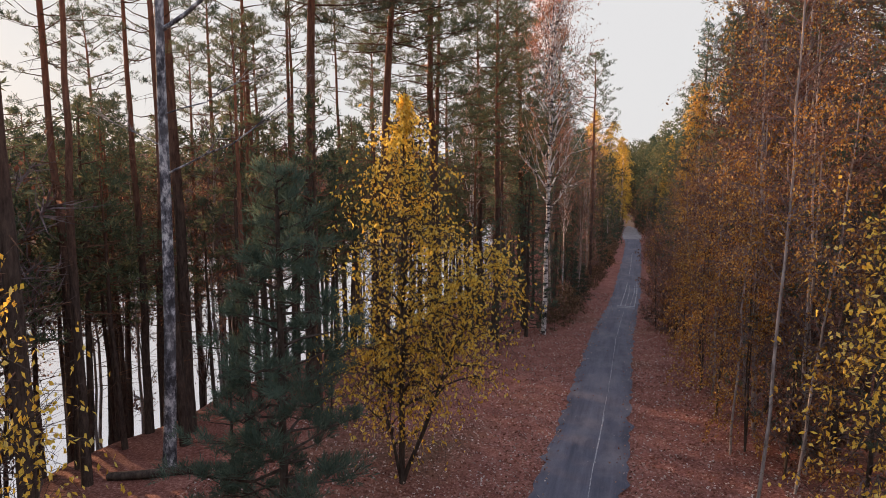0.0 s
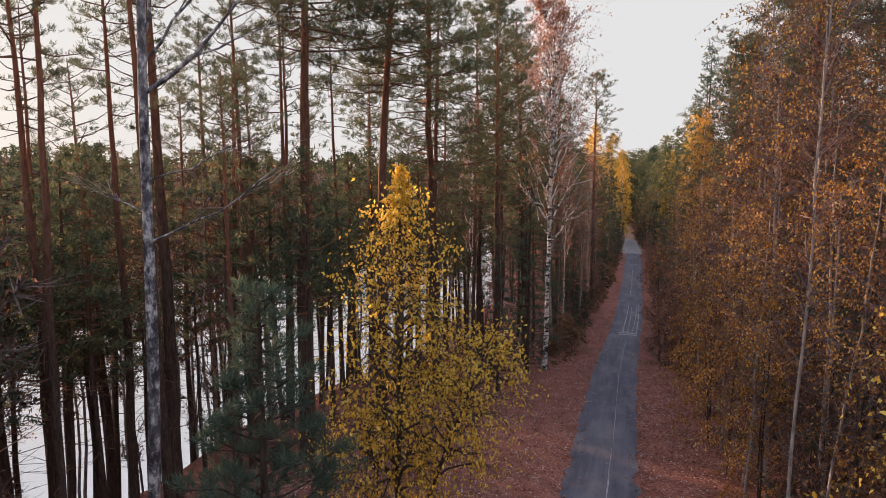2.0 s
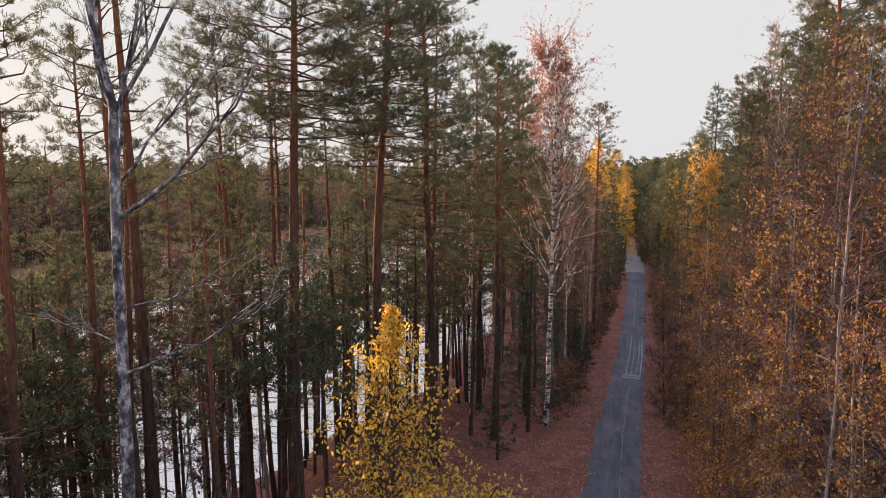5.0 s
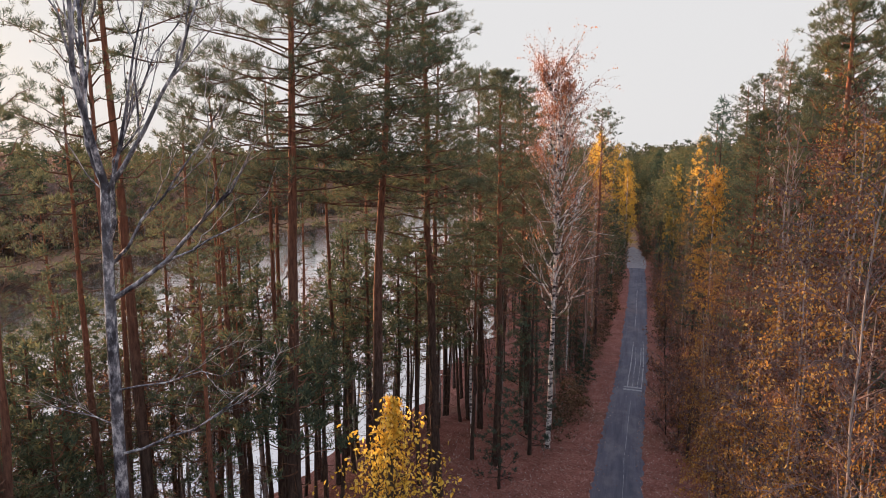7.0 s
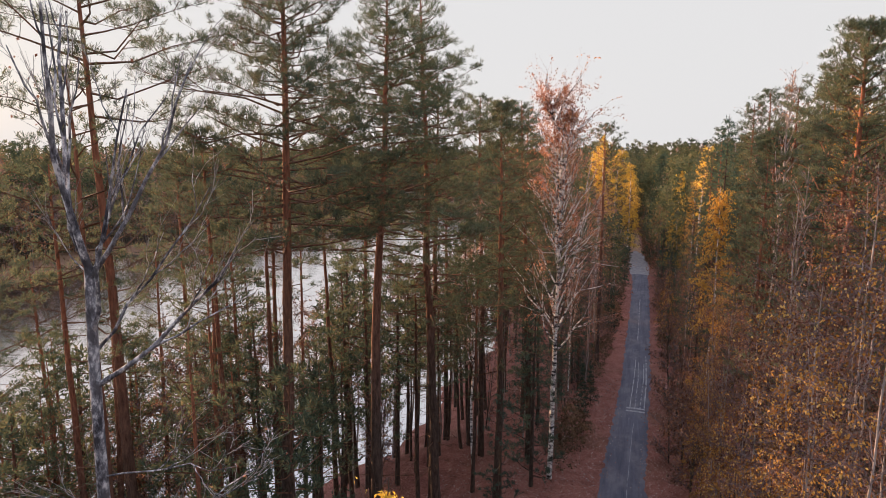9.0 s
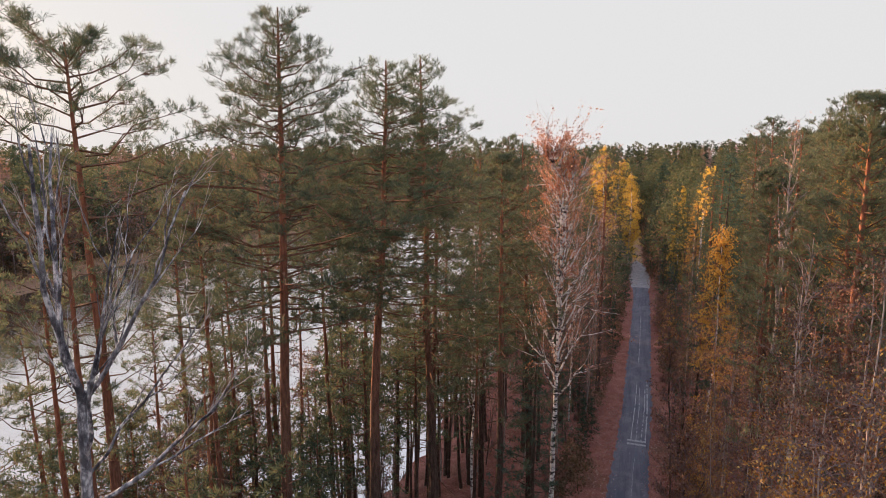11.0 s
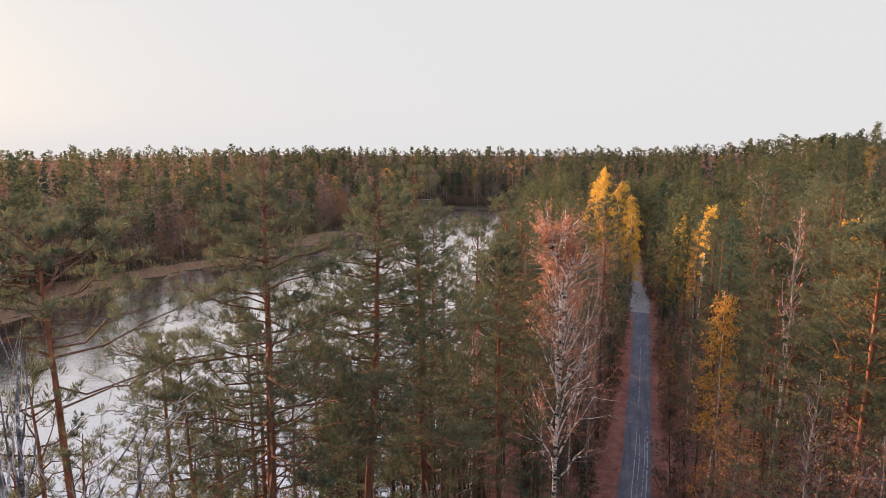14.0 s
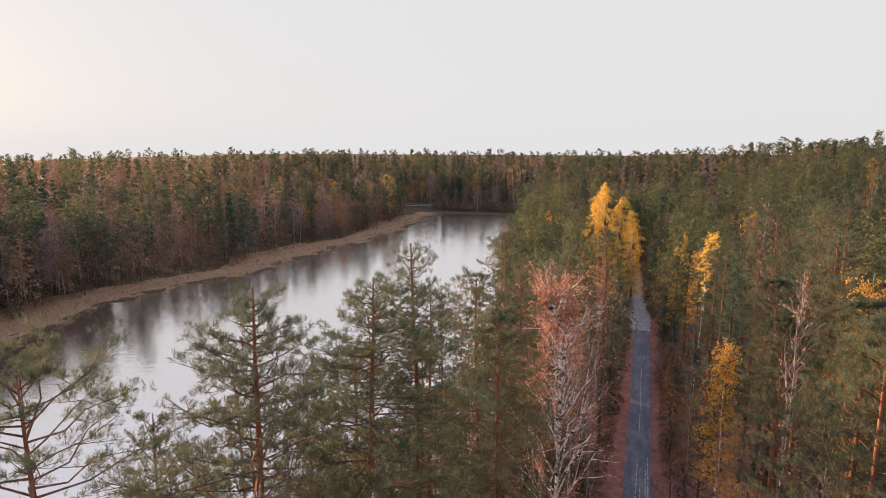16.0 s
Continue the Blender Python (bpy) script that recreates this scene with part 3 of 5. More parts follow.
PINE_MATS = {0: PINE_BARK, 1: LIMB_PINE, 2: NEEDLES}
SPRUCE_MATS = {0: DARK_BARK, 1: DARK_BARK, 2: SPRUCE}
YOUNG_MATS = {0: DARK_BARK, 1: DARK_BARK, 2: YOUNG}
YELLOW_MATS = {0: DARK_BARK, 1: DARK_BARK, 2: YELLOW}
GOLD_MATS = {0: DULL_BIRCH, 1: TWIG_GREY, 2: GOLD}
BRONZE_MATS = {0: BIRCH_BARK, 1: TWIG_PINK, 2: BRONZE}
RUST_MATS = {0: DULL_BIRCH, 1: TWIG_GREY, 2: RUST}
PINK_MATS = {0: BIRCH_BARK, 1: TWIG_PINK, 2: RUST}
PALE_MATS = {0: ASPEN_BARK, 1: TWIG_PALE, 2: RUST}

# ---------------------------------------------------------------- the lie of the land
LAKE_Z = -2.0


def bend(y):
    """The road's middle line."""
    return np.interp(y, [-60, 0, 20, 48, 64, 75, 93, 105, 130, 150, 168, 200, 260], [-1.5, -1.5, -1.4, -1.22, -0.72, -0.35, -0.1, 0.1, 0.3, -0.1, -0.8, -1.6, 0.5])


def along_road(y):
    return np.interp(y, [-80, 0, 20, 30, 45, 65, 85, 110, 160, 250, 400, 900], [4.2, 3.7, 3.2, 2.5, 1.5, 0.1, -0.6, -0.9, -0.5, 1.0, 6.0, 10.0])


def near_shore(y):
    return np.interp(y, [-200, 30, 38, 46, 55, 88, 104, 150, 320, 345], [-27.0, -27.0, -27.5, -24.5, -22.0, -20.5, -23.0, -33.0, -54.0, -56.0]) + 0.8 * np.sin(y * 0.23) + 0.5 * np.sin(y * 0.61)


def far_shore(y):
    return np.interp(y, [-300, 60, 100, 118, 140, 152, 171, 208, 263, 340], [-150, -126, -124, -124, -128, -122, -114, -113, -104, -110]) + 1.5 * np.sin(y * 0.19) + 0.8 * np.sin(y * 0.53)


def smooth(a, b, x):
    t = np.clip((x - a) / (b - a), 0, 1)
    return t * t * (3 - 2 * t)


def land(x, y):
    """Height of the ground."""
    x, y = np.asarray(x, float), np.asarray(y, float)
    z = along_road(y)
    z = z + 22.0 * smooth(6, 115, x - bend(y)) * smooth(-60, 120, y) * (1 - 0.55 * smooth(230, 420, y)) + 0.5 * smooth(4, 12, x - bend(y))
    z = z + 0.25 * np.sin(x * 0.31 + 1.0) * np.sin(y * 0.27) * smooth(2.2, 6, np.abs(x - bend(y)))
    inside = np.minimum(np.minimum(near_shore(y) - x, x - far_shore(y)), 348 + 3 * np.sin(x * 0.15) - y)
    past_far = far_shore(y) - x
    beyond = y - 348
    far_side = (past_far > 0) | (beyond > 0)
    out = np.maximum(past_far, beyond)
    bank_far = LAKE_Z + 0.25 + 0.4 * smooth(0, 14, out) + 9.5 * smooth(14, 170, out)
    near = near_shore(y) - x
    z_near = LAKE_Z + (z - LAKE_Z) * smooth(0, 9.0, -near)
    bed = LAKE_Z - 0.15 - np.minimum(inside * 0.25, 2.0)
    res = np.where(inside > 0, bed, np.where(far_side & (x < near_shore(y) + 40 * smooth(348, 380, y)), bank_far, z_near))
    east = smooth(-60, -20, x)
    res = np.where(beyond > 0, bank_far * (1 - east) + np.maximum(z, bank_far * 0.8) * east, res)
    return res - 60.0 * smooth(620, 1500, np.hypot(x, y))


def drop_to_land(x, y):
    return float(land(np.array([x]), np.array([y]))[0])


def grid(xs, ys, height):
    x, y = np.meshgrid(xs, ys)
    v = np.stack([x, y, height(x, y)], -1).reshape(-1, 3)
    nx = len(xs)
    i, j = np.meshgrid(np.arange(len(ys) - 1), np.arange(nx - 1), indexing="ij")
    p = i * nx + j
    return v, np.stack([p, p + 1, p + nx + 1, p, p + nx + 1, p + nx], -1).reshape(-1, 3)


g = Geo()
xs = np.concatenate([[-3000, -1600, -900, -600, -450, -350, -280, -230, -190, -165], np.arange(-150, -95, 3), np.arange(-95, -60, 6), np.arange(-60, -26, 2), np.arange(-26, 14, 0.8), np.arange(14, 60, 4), [60, 75, 90, 110, 140, 190, 260, 400, 700, 1400, 3000]])
ys = np.concatenate([[-3000, -900, -400, -200, -120, -80], np.arange(-60, 8, 4), np.arange(8, 90, 1.0), np.arange(90, 180, 2.5), np.arange(180, 420, 5), [430, 450, 480, 520, 600, 750, 1000, 1600, 3000, 4500]])
v, f = grid(xs, ys, land)
g.add(v, f, 0, True)
ground = tagged(new("ground", g.mesh("ground", {0: LITTER})), "forest floor covered in red-brown fallen leaves", "ground", kind="structure")

g = Geo()
v, f = grid(np.linspace(-260, -15, 60), np.linspace(-300, 352, 90), lambda x, y: x * 0 + LAKE_Z)
g.add(v, f, 0, True)
tagged(new("water", g.mesh("water", {0: WATER})), "calm brown forest lake mirroring the pale sky", "lake", kind="structure")

# the far shore's marsh strip
g = Geo()
yy = np.arange(-120, 348, 3.0)
w = np.stack([far_shore(yy) + 0.6, far_shore(yy) - 5, far_shore(yy) - 11, far_shore(yy) - 17 - 4 * np.sin(yy * 0.07)], 1)
v = np.stack([w, np.repeat(yy[:, None], 4, 1), land(w, np.repeat(yy[:, None], 4, 1)) + np.array([0.12, 0.3, 0.25, 0.02])], -1).reshape(-1, 3)
i, j = np.meshgrid(np.arange(len(yy) - 1), np.arange(3), indexing="ij")
p = i * 4 + j
g.add(v, np.stack([p, p + 4, p + 5, p, p + 5, p + 1], -1).reshape(-1, 3), 0, True)
tagged(new("marsh_bank", g.mesh("marsh_bank", {0: MARSH})), "flat strip of brown dry marsh grass along the lake", "marsh", kind="structure")

# ---------------------------------------------------------------- the road
HALF = 1.56


def strip(ys, offs, lift, wave=0.0, seed=3):
    rng = np.random.default_rng(seed)
    ys = np.asarray(ys, float)
    offs = np.tile(np.asarray(offs, float), (len(ys), 1))
    if wave:
        offs[:, 0] += rng.normal(size=len(ys)) * wave
        offs[:, -1] += rng.normal(size=len(ys)) * wave
    x = bend(ys)[:, None] + offs
    y = np.repeat(ys[:, None], offs.shape[1], 1)
    z = along_road(ys)[:, None] + lift - 0.05 * (offs / HALF) ** 2
    v = np.stack([x, y, z], -1).reshape(-1, 3)
    n = offs.shape[1]
    i, j = np.meshgrid(np.arange(len(ys) - 1), np.arange(n - 1), indexing="ij")
    p = i * n + j
    return v, np.stack([p, p + 1, p + n + 1, p, p + n + 1, p + n], -1).reshape(-1, 3)


g = Geo()
v, f = strip(np.arange(-60, 141, 0.5), [-HALF, -0.8, 0, 0.8, HALF], 0.10, 0.09)
g.add(v, f, 0, True)
road = tagged(new("road", g.mesh("road", {0: ASPHALT})), "narrow worn grey asphalt forest road", "road", kind="structure")

g = Geo()
ys = np.arange(138, 171.1, 1.0)
v, f = strip(ys, [-1, -0.5, 0, 0.5, 1], 0.085)
# the gravel widens into a turning place with a rounded end
half = np.interp(ys, [138, 143, 155, 163, 168, 171], [1.5, 2.0, 2.3, 2.0, 1.4, 0.4])
v = v.reshape(len(ys), 5, 3)
v[:, :, 0] = bend(ys)[:, None] + (half + 0.14 * np.sin(ys * 1.7))[:, None] * np.linspace(-1, 1, 5)
v[:, (0, -1), 2] -= 0.06
g.add(v.reshape(-1, 3), f, 0, True)
tagged(new("gravel_end", g.mesh("gravel_end", {0: GRAVEL})), "pale grey gravel turning place where the asphalt ends", "road", kind="structure")

g = Geo()
v, f = strip(np.concatenate([np.arange(163, 176, 1.0), np.arange(176, 208, 2.0)]), [-1.7, 0, 1.7], 0.06, 0.25, 5)
g.add(v, f, 0, True)
tagged(new("sandy_track", g.mesh("sandy_track", {0: SAND})), "sandy track under brown leaves past the gravel", "track", kind="structure")

# pale seams and the outline of a mended trench on the asphalt


def seam(y0, y1, off0, off1, width, lift=0.108, step=0.5, gaps=0.0, seed=1):
    rng = np.random.default_rng(seed)
    g = Geo()
    ys = np.arange(y0, y1 + 1e-6, step)
    o = np.interp(ys, [y0, y1], [off0, off1]) + np.cumsum(rng.normal(size=len(ys)) * 0.008)
    for k in range(len(ys) - 1):
        if rng.random() < gaps:
            continue
        w = width * rng.uniform(0.6, 1.3)
        q = []
        for yv, ov in ((ys[k], o[k]), (ys[k + 1], o[k + 1])):
            for sgn in (-0.5, 0.5):
                q.append((bend(yv) + ov + sgn * w, yv, along_road(yv) + lift - 0.05 * (ov / HALF) ** 2))
        g.add(q, [(0, 1, 3), (0, 3, 2)])
    return g


for k, spec in enumerate([(14, 33, 0.30, 0.42, 0.028, 0.06), (23, 29, 0.33, 0.38, 0.05, 0.0), (33, 62, 0.42, 0.25, 0.03, 0.1), (66, 84, -0.22, -0.12, 0.11, 0.15), (66, 82, 0.25, 0.28, 0.07, 0.25),
                          (66, 86, 1.15, 1.15, 0.12, 0.2), (66, 82, 0.72, 0.8, 0.09, 0.3), (92, 118, -0.05, 0.1, 0.10, 0.25)]):
    y0, y1, o0, o1, w, gaps = spec
    part("seam", seam(y0, y1, o0, o1, w, gaps=gaps, seed=k), {0: SEAM}, road, "pale broken seam in the asphalt")
for k, yv in enumerate((65.2, 66.0)):
    g = Geo()
    q = [(bend(yv) + o, yv + d, along_road(yv + d) + 0.109 - 0.05 * (o / HALF) ** 2) for o in (-0.55, 0.3, 1.2) for d in (-0.2, 0.2)]
    g.add(q, [(0, 2, 1), (1, 2, 3), (2, 4, 3), (3, 4, 5)])
    part("seam", g, {0: SEAM}, road)

# ---------------------------------------------------------------- trees that stand near


def stand(root, x, y, top=None, height=None, turn=0.0, sink=0.08):
    """Put a tree on the ground; top: the level its tip reaches, height: as built."""
    z = drop_to_land(x, y) - sink
    k = (top - z) / TALL[root.name]
    root.matrix_basis = pose(x, y, z, 0, 0, turn) @ Matrix.Scale(k, 4)
    return root


def again(root, x, y, top, height, turn, wide=1.0, sink=0.08):
    z = drop_to_land(x, y) - sink
    k = (top - z) / TALL[root.name]
    m = pose(x, y, z, 0, 0, turn) @ Matrix.Diagonal((k * wide, k * wide, k, 1))
    c = copy_thing(root, Matrix.Identity(4))
    c.matrix_basis = m
    return c


R = random.Random(7)
pine_kinds = []
for k, (bare, rad, reach, dead, full, lush) in enumerate([(0.58, 0.24, 3.4, 44, 0.7, 0.9), (0.66, 0.20, 2.5, 48, 0.4, 0.8), (0.42, 0.26, 3.8, 30, 1.0, 1.1), (0.68, 0.22, 3.0, 44, 0.42, 0.8), (0.40, 0.21, 3.0, 28, 0.75, 0.9),
                                                            (0.60, 0.27, 4.2, 30, 2.2, 1.5), (0.80, 0.24, 3.8, 40, 0.5, 1.5), (0.27, 0.27, 4.0, 16, 1.6, 1.7), (0.44, 0.27, 4.0, 30, 2.4, 1.4)]):
    pine_kinds.append((pine(100 + k, 29.0, bare, rad, reach, 2, (R.uniform(-0.8, 0.8), R.uniform(-0.8, 0.8)), dead, 0.9 if k in (5, 8) else 0.6, full, lush, k in (5, 6, 8)), k))
pine_label = "tall Scots pine with a bare reddish trunk above leaf litter"
near_pines = [
    (-15.9, 12.3, 33.0, 0), (-18.0, 16.1, 26.0, 1), (-17.0, 19.9, 28.0, 3), (-19.4, 20.6, 25.0, 1), (-17.8, 21.2, 33.0, 6), (-17.6, 26.8, 26.5, 3),
    (-14.8, 26.3, 33.6, 5), (-18.6, 38.0, 26.0, 1), (-19.2, 44.2, 25.0, 0), (-20.4, 34.4, 25.5, 3), (-21.0, 32.2, 23.0, 4), (-18.7, 31.4, 27.0, 1),
    (-21.3, 23.6, 24.0, 3), (-19.5, 17.2, 25.0, 3), (-11.9, 38.2, 33.3, 8), (-13.4, 41.5, 30.0, 1), (-9.4, 43.5, 28.5, 7), (-8.6, 52.0, 29.0, 8),
    (-13.1, 31.7, 32.6, 5), (-15.4, 47.0, 25.5, 4), (-12.2, 50.5, 29.5, 0), (-16.5, 55.0, 25.0, 2), (-10.5, 60.0, 29.0, 4), (-4.9, 79.4, 28.6, 2), (-8.0, 68.0, 29.0, 4),
    (8.0, 37.6, 31.2, 7), (5.9, 45.8, 24.9, 4), (11.4, 35.0, 31.5, 7), (9.2, 56.0, 30.0, 4), (11.0, 47.0, 30.0, 7), (9.5, 27.5, 29.0, 4), (13.0, 31.0, 30.0, 0), (13.0, 62.0, 31.5, 4),
    (9.0, 72.0, 30.0, 4), (12.0, 80.0, 32.0, 2), (7.4, 82.0, 28.0, 4), (16.0, 54.0, 33.0, 2), (16.0, 71.0, 33.0, 4), (14.5, 40.0, 32.5, 5), (8.8, 55.5, 26.5, 7), (12.0, 60.0, 28.5, 5), (17.0, 47.0, 33.5, 7), (10.3, 66.0, 27.0, 7), (-13.8, 67.0, 30.0, 2),
    (-24.0, 32.0, 25.2, 4), (-22.5, 19.5, 22.5, 1), (-24.2, 24.0, 21.5, 3), (-23.0, 28.5, 21.0, 1), (-25.0, 37.0, 21.5, 3), (-22.0, 40.0, 22.0, 1), (-20.0, 28.0, 22.0, 3),
    (-16.4, 24.4, 21.0, 1), (-20.6, 48.0, 22.5, 1), (-14.8, 21.0, 20.0, 1)]
roots = {}
for x, y, top, k in near_pines:
    if k not in roots:
        roots[k] = tree("pine_tree", pine_kinds[k][0], PINE_MATS, pine_label, "pine tree", "pines along the road")
        stand(roots[k], x, y, top, 29.0, R.uniform(0, 360))
    else:
        again(roots[k], x, y, top, 29.0, R.uniform(0, 360), R.uniform(0.92, 1.1))

# young dark conifers on the verge of the wood
young = tree("young_pine", pine(31, 11.0, 0.10, 0.10, 1.85, 2, (0.1, 0.1), 8, 1.0, 1.9, 1.0, True), YOUNG_MATS, "young dark green conifer on the forest floor", "conifer", "young conifers")
stand(young, -7.0, 10.9, 14.3, 11.0, 20)
young2 = tree("young_pine", pine(32, 11.0, 0.06, 0.10, 1.6, 2, (0.1, 0.1), 4, 1.0, 0.7, 0.5), YOUNG_MATS, "young dark green conifer on the forest floor", "conifer", "young conifers")
stand(young2, -9.4, 12.6, 9.5, 11.0, 0)
for x, y, top in [(-12.0, 23.0, 7.5), (8.0, 19.0, 13.5), (10.5, 24.0, 15.0), (-11.5, 30.0, 8.0), (6.6, 26.0, 13.5), (6.4, 31.5, 14.0), (8.6, 28.5, 18.0), (7.2, 36.0, 16.0), (-7.5, 46.4, 14.5), (-8.4, 40.0, 11.0)]:
    again(young2, x, y, top, 11.0, R.uniform(0, 360))

# spruces
fir = tree("spruce_tree", spruce(41, 24.0, 2, 3.0, 0.05, 0.2), SPRUCE_MATS, "tall dark spruce among autumn birches", "spruce tree", "spruces")
stand(fir, 6.3, 65.2, 28.0, 24.0, 10)
for x, y, top in [(9.0, 47.0, 24.0), (11.0, 68.0, 27.0), (8.0, 92.0, 25.0), (-7.5, 57.5, 19.0), (-8.4, 50.8, 17.0), (-6.6, 73.0, 18.0), (11.5, 41.0, 20.0), (-6.9, 90.0, 20.0), (7.3, 104.0, 24.0), (4.6, 186.0, 21.0), (6.5, 193.0, 24.0), (3.4, 199.0, 18.0), (5.6, 176.0, 17.0)]:
    again(fir, x, y, top, 24.0, R.uniform(0, 360), R.uniform(0.9, 1.2))

# the yellow tree beside the road, and two more close to the camera's start
yt = tree("yellow_maple", join(birch(51, 13.4, 0.20, 0.10, 3.5, 2, 7000, 0.145, 1500, 0.7, 0.95, (0.3, 0), 1, 84, 1, 1.55), birch(53, 8.6, 0.40, 0.07, 2.5, 2, 2700, 0.135, 600, 0.6, 0.9, (3.2, -0.8), 1, 36, 1, 0.8), birch(54, 5.0, 0.3, 0.05, 2.0, 2, 900, 0.16, 300, 0.50, 0.95, (-0.8, -0.6), 1, 20, 1, 0.4)), YELLOW_MATS, "bushy young tree in bright yellow autumn leaf by the road", "deciduous tree", "yellow trees")
stand(yt, -7.2, 18.8, 16.4, 12.8, 0)
yt2 = tree("yellow_maple", birch(52, 12.0, 0.12, 0.07, 3.2, 2, 3800, 0.13, 900, 0.55, 0.72, (0.2, 0), 2, 44, 1, 0.35), {0: DARK_BARK, 1: DARK_BARK, 2: YELLOW}, "young tree with thin yellow autumn leaves near the road", "deciduous tree", "yellow trees")
stand(yt2, 5.2, 12.4, 15.4, 12.0, 0)
again(yt2, -6.7, 4.6, 13.4, 12.0, 250, 0.75)

# the big pale aspen, bare, with forking limbs
g = forked(61, 21.6, 0.26, 1.1, [(21.6, (-0.20, 0.15, 1), 7.0, 0.11), (21.5, (0.12, -0.2, 1), 6.8, 0.12), (21.2, (0.62, 0.15, 1), 6.6, 0.085), (17.7, (1, 0.1, 0.72), 6.4, 0.095), (20.2, (-0.55, 0.3, 1), 4.6, 0.05),
                              (20.6, (0.30, 0.35, 1), 6.0, 0.06), (19.4, (0.42, -0.1, 1), 7.0, 0.075), (18.8, (0.85, 0.3, 1), 5.8, 0.06), (14.6, (1, -0.1, 0.12), 5.6, 0.034), (12.3, (1, 0.2, 0.42), 5.6, 0.05), (13.4, (-0.7, -0.6, 0.3), 2.2, 0.03)])
aspen = tree("aspen_tree", g, PALE_MATS, "big bare aspen with pale mottled trunk and forked limbs", "deciduous tree", "bare trees")
stand(aspen, -16.2, 18.0, 31.2, 27.0, 0)

# the white birch at the verge, leafless and pink in the low sun, and one behind it
pink = tree("birch_tree", birch(71, 29.0, 0.33, 0.19, 6.8, 2, 9500, 0.14, 1900, 0.14, 0.56, (0.2, 0), 4, 92, 0, 0.8, 0.42, 0.32, 0.20), BRONZE_MATS, "white-barked birch with almost bare reddish crown", "birch tree", "birches")
stand(pink, -6.45, 48.3, 31.2, 29.0, 0)
for x, y, top in [(-6.4, 95.0, 20.0), (-7.2, 69.0, 21.0)]:
    again(pink, x, y, top, 29.0, R.uniform(0, 360), R.uniform(0.5, 0.68))

# golden birches on the other side of the road
gold = tree("birch_tree", birch(81, 20.0, 0.34, 0.045, 2.7, 2, 6200, 0.10, 900, 0.75, 0.7, (0.4, 0.3), 1, 50, 1, 0.0, 0.0, 0.3), GOLD_MATS, "slender birch in golden orange autumn leaf", "birch tree", "golden birches")
stand(gold, 4.2, 21.2, 24.2, 20.0, 0)
slim = tree("birch_tree", birch(82, 22.0, 0.36, 0.09, 2.3, 2, 7600, 0.15, 800, 0.6, 0.6, (0.3, 0.2), 1, 40, 1, 0.7, 0.0, 0.3), {0: BIRCH_BARK, 1: TWIG_GREY, 2: AMBER}, "narrow birch with white stem and orange leaves", "birch tree", "golden birches")
stand(slim, 5.5, 62.8, 22.1, 22.0, 0)
rusty = tree("birch_tree", birch(83, 18.0, 0.08, 0.07, 2.6, 2, 5600, 0.11, 900, 0.4, 0.75, (0.6, 0.2), 2, 44, 1, 0.0, 0.0, 0.32), RUST_MATS, "thin birch with sparse rust-brown leaves", "birch tree", "rusty birches")
stand(rusty, 5.9, 34.2, 23.8, 18.0, 0)
for src, h, x, y, top in [(rusty, 18, 5.2, 27.6, 21.5), (rusty, 18, 6.3, 24.2, 19.0), (rusty, 18, 6.8, 29.5, 25.5), (rusty, 18, 4.9, 40.2, 17.5), (gold, 20, 5.2, 51.5, 16.5), (rusty, 18, 7.6, 32.0, 24.5), (rusty, 18, 4.8, 46.8, 15.0), (rusty, 18, 5.5, 57.0, 17.0),
                          (gold, 20, 4.8, 74.0, 13.0), (rusty, 18, 5.0, 80.5, 14.0), (slim, 22, 8.6, 121.0, 20.0), (gold, 20, 6.2, 98.0, 16.0), (rusty, 18, 7.8, 17.6, 20.0), (rusty, 18, 9.0, 21.5, 24.0),
                          (rusty, 18, -5.6, 70.0, 15.0), (rusty, 18, -5.4, 84.0, 17.0), (gold, 20, -5.5, 104.0, 20.0), (rusty, 18, -8.0, 63.5, 18.0), (rusty, 18, 10.2, 39.5, 24.0), (gold, 20, 12.0, 28.0, 27.0), (rusty, 18, 8.3, 44.0, 22.0)]:
    again(src, x, y, top, h, R.uniform(0, 360), R.uniform(0.85, 1.1))
wand = tree("birch_tree", birch(86, 15.0, 0.30, 0.045, 1.7, 2, 1700, 0.12, 420, 0.6, 0.6, (1.2, 0.6), 1, 26, 1, 0.0, 0.0, 0.3), {0: DULL_BIRCH, 1: TWIG_GREY, 2: GOLD}, "thin crooked young birch with pale stem and few leaves", "birch tree", "young birches")
stand(wand, 4.0, 25.5, 15.5, 15.0, 40)
for x, y, top in [(4.6, 29.5, 16.5), (4.3, 34.0, 15.5), (5.0, 37.5, 18.0), (4.2, 42.5, 14.0), (5.6, 22.5, 17.0), (4.7, 52.0, 15.5), (6.2, 28.0, 19.0), (6.0, 43.0, 19.5)]:
    again(wand, x, y, top, 15.0, R.uniform(0, 360), R.uniform(0.9, 1.3))
tip = tree("birch_tree", birch(87, 20.0, 0.62, 0.06, 1.2, 2, 210, 0.12, 420, 0.2, 0.4, (0.5, 0.3), 2, 26, 0, 0.0, 0.4, 0.34), {0: DULL_BIRCH, 1: TWIG_GREY, 2: BRONZE}, "bare young birch with a tuft of orange leaves", "birch tree", "young birches")
stand(tip, 5.4, 36.8, 24.6, 20.0, 0)
for x, y, top, wide in [(7.6, 50.7, 30.4, 1.1), (8.4, 62.0, 24.6, 1.0), (10.1, 62.5, 25.4, 1.3), (12.1, 94.0, 31.0, 1.5)]:
    again(tip, x, y, top, 20.0, R.uniform(0, 360), wide)
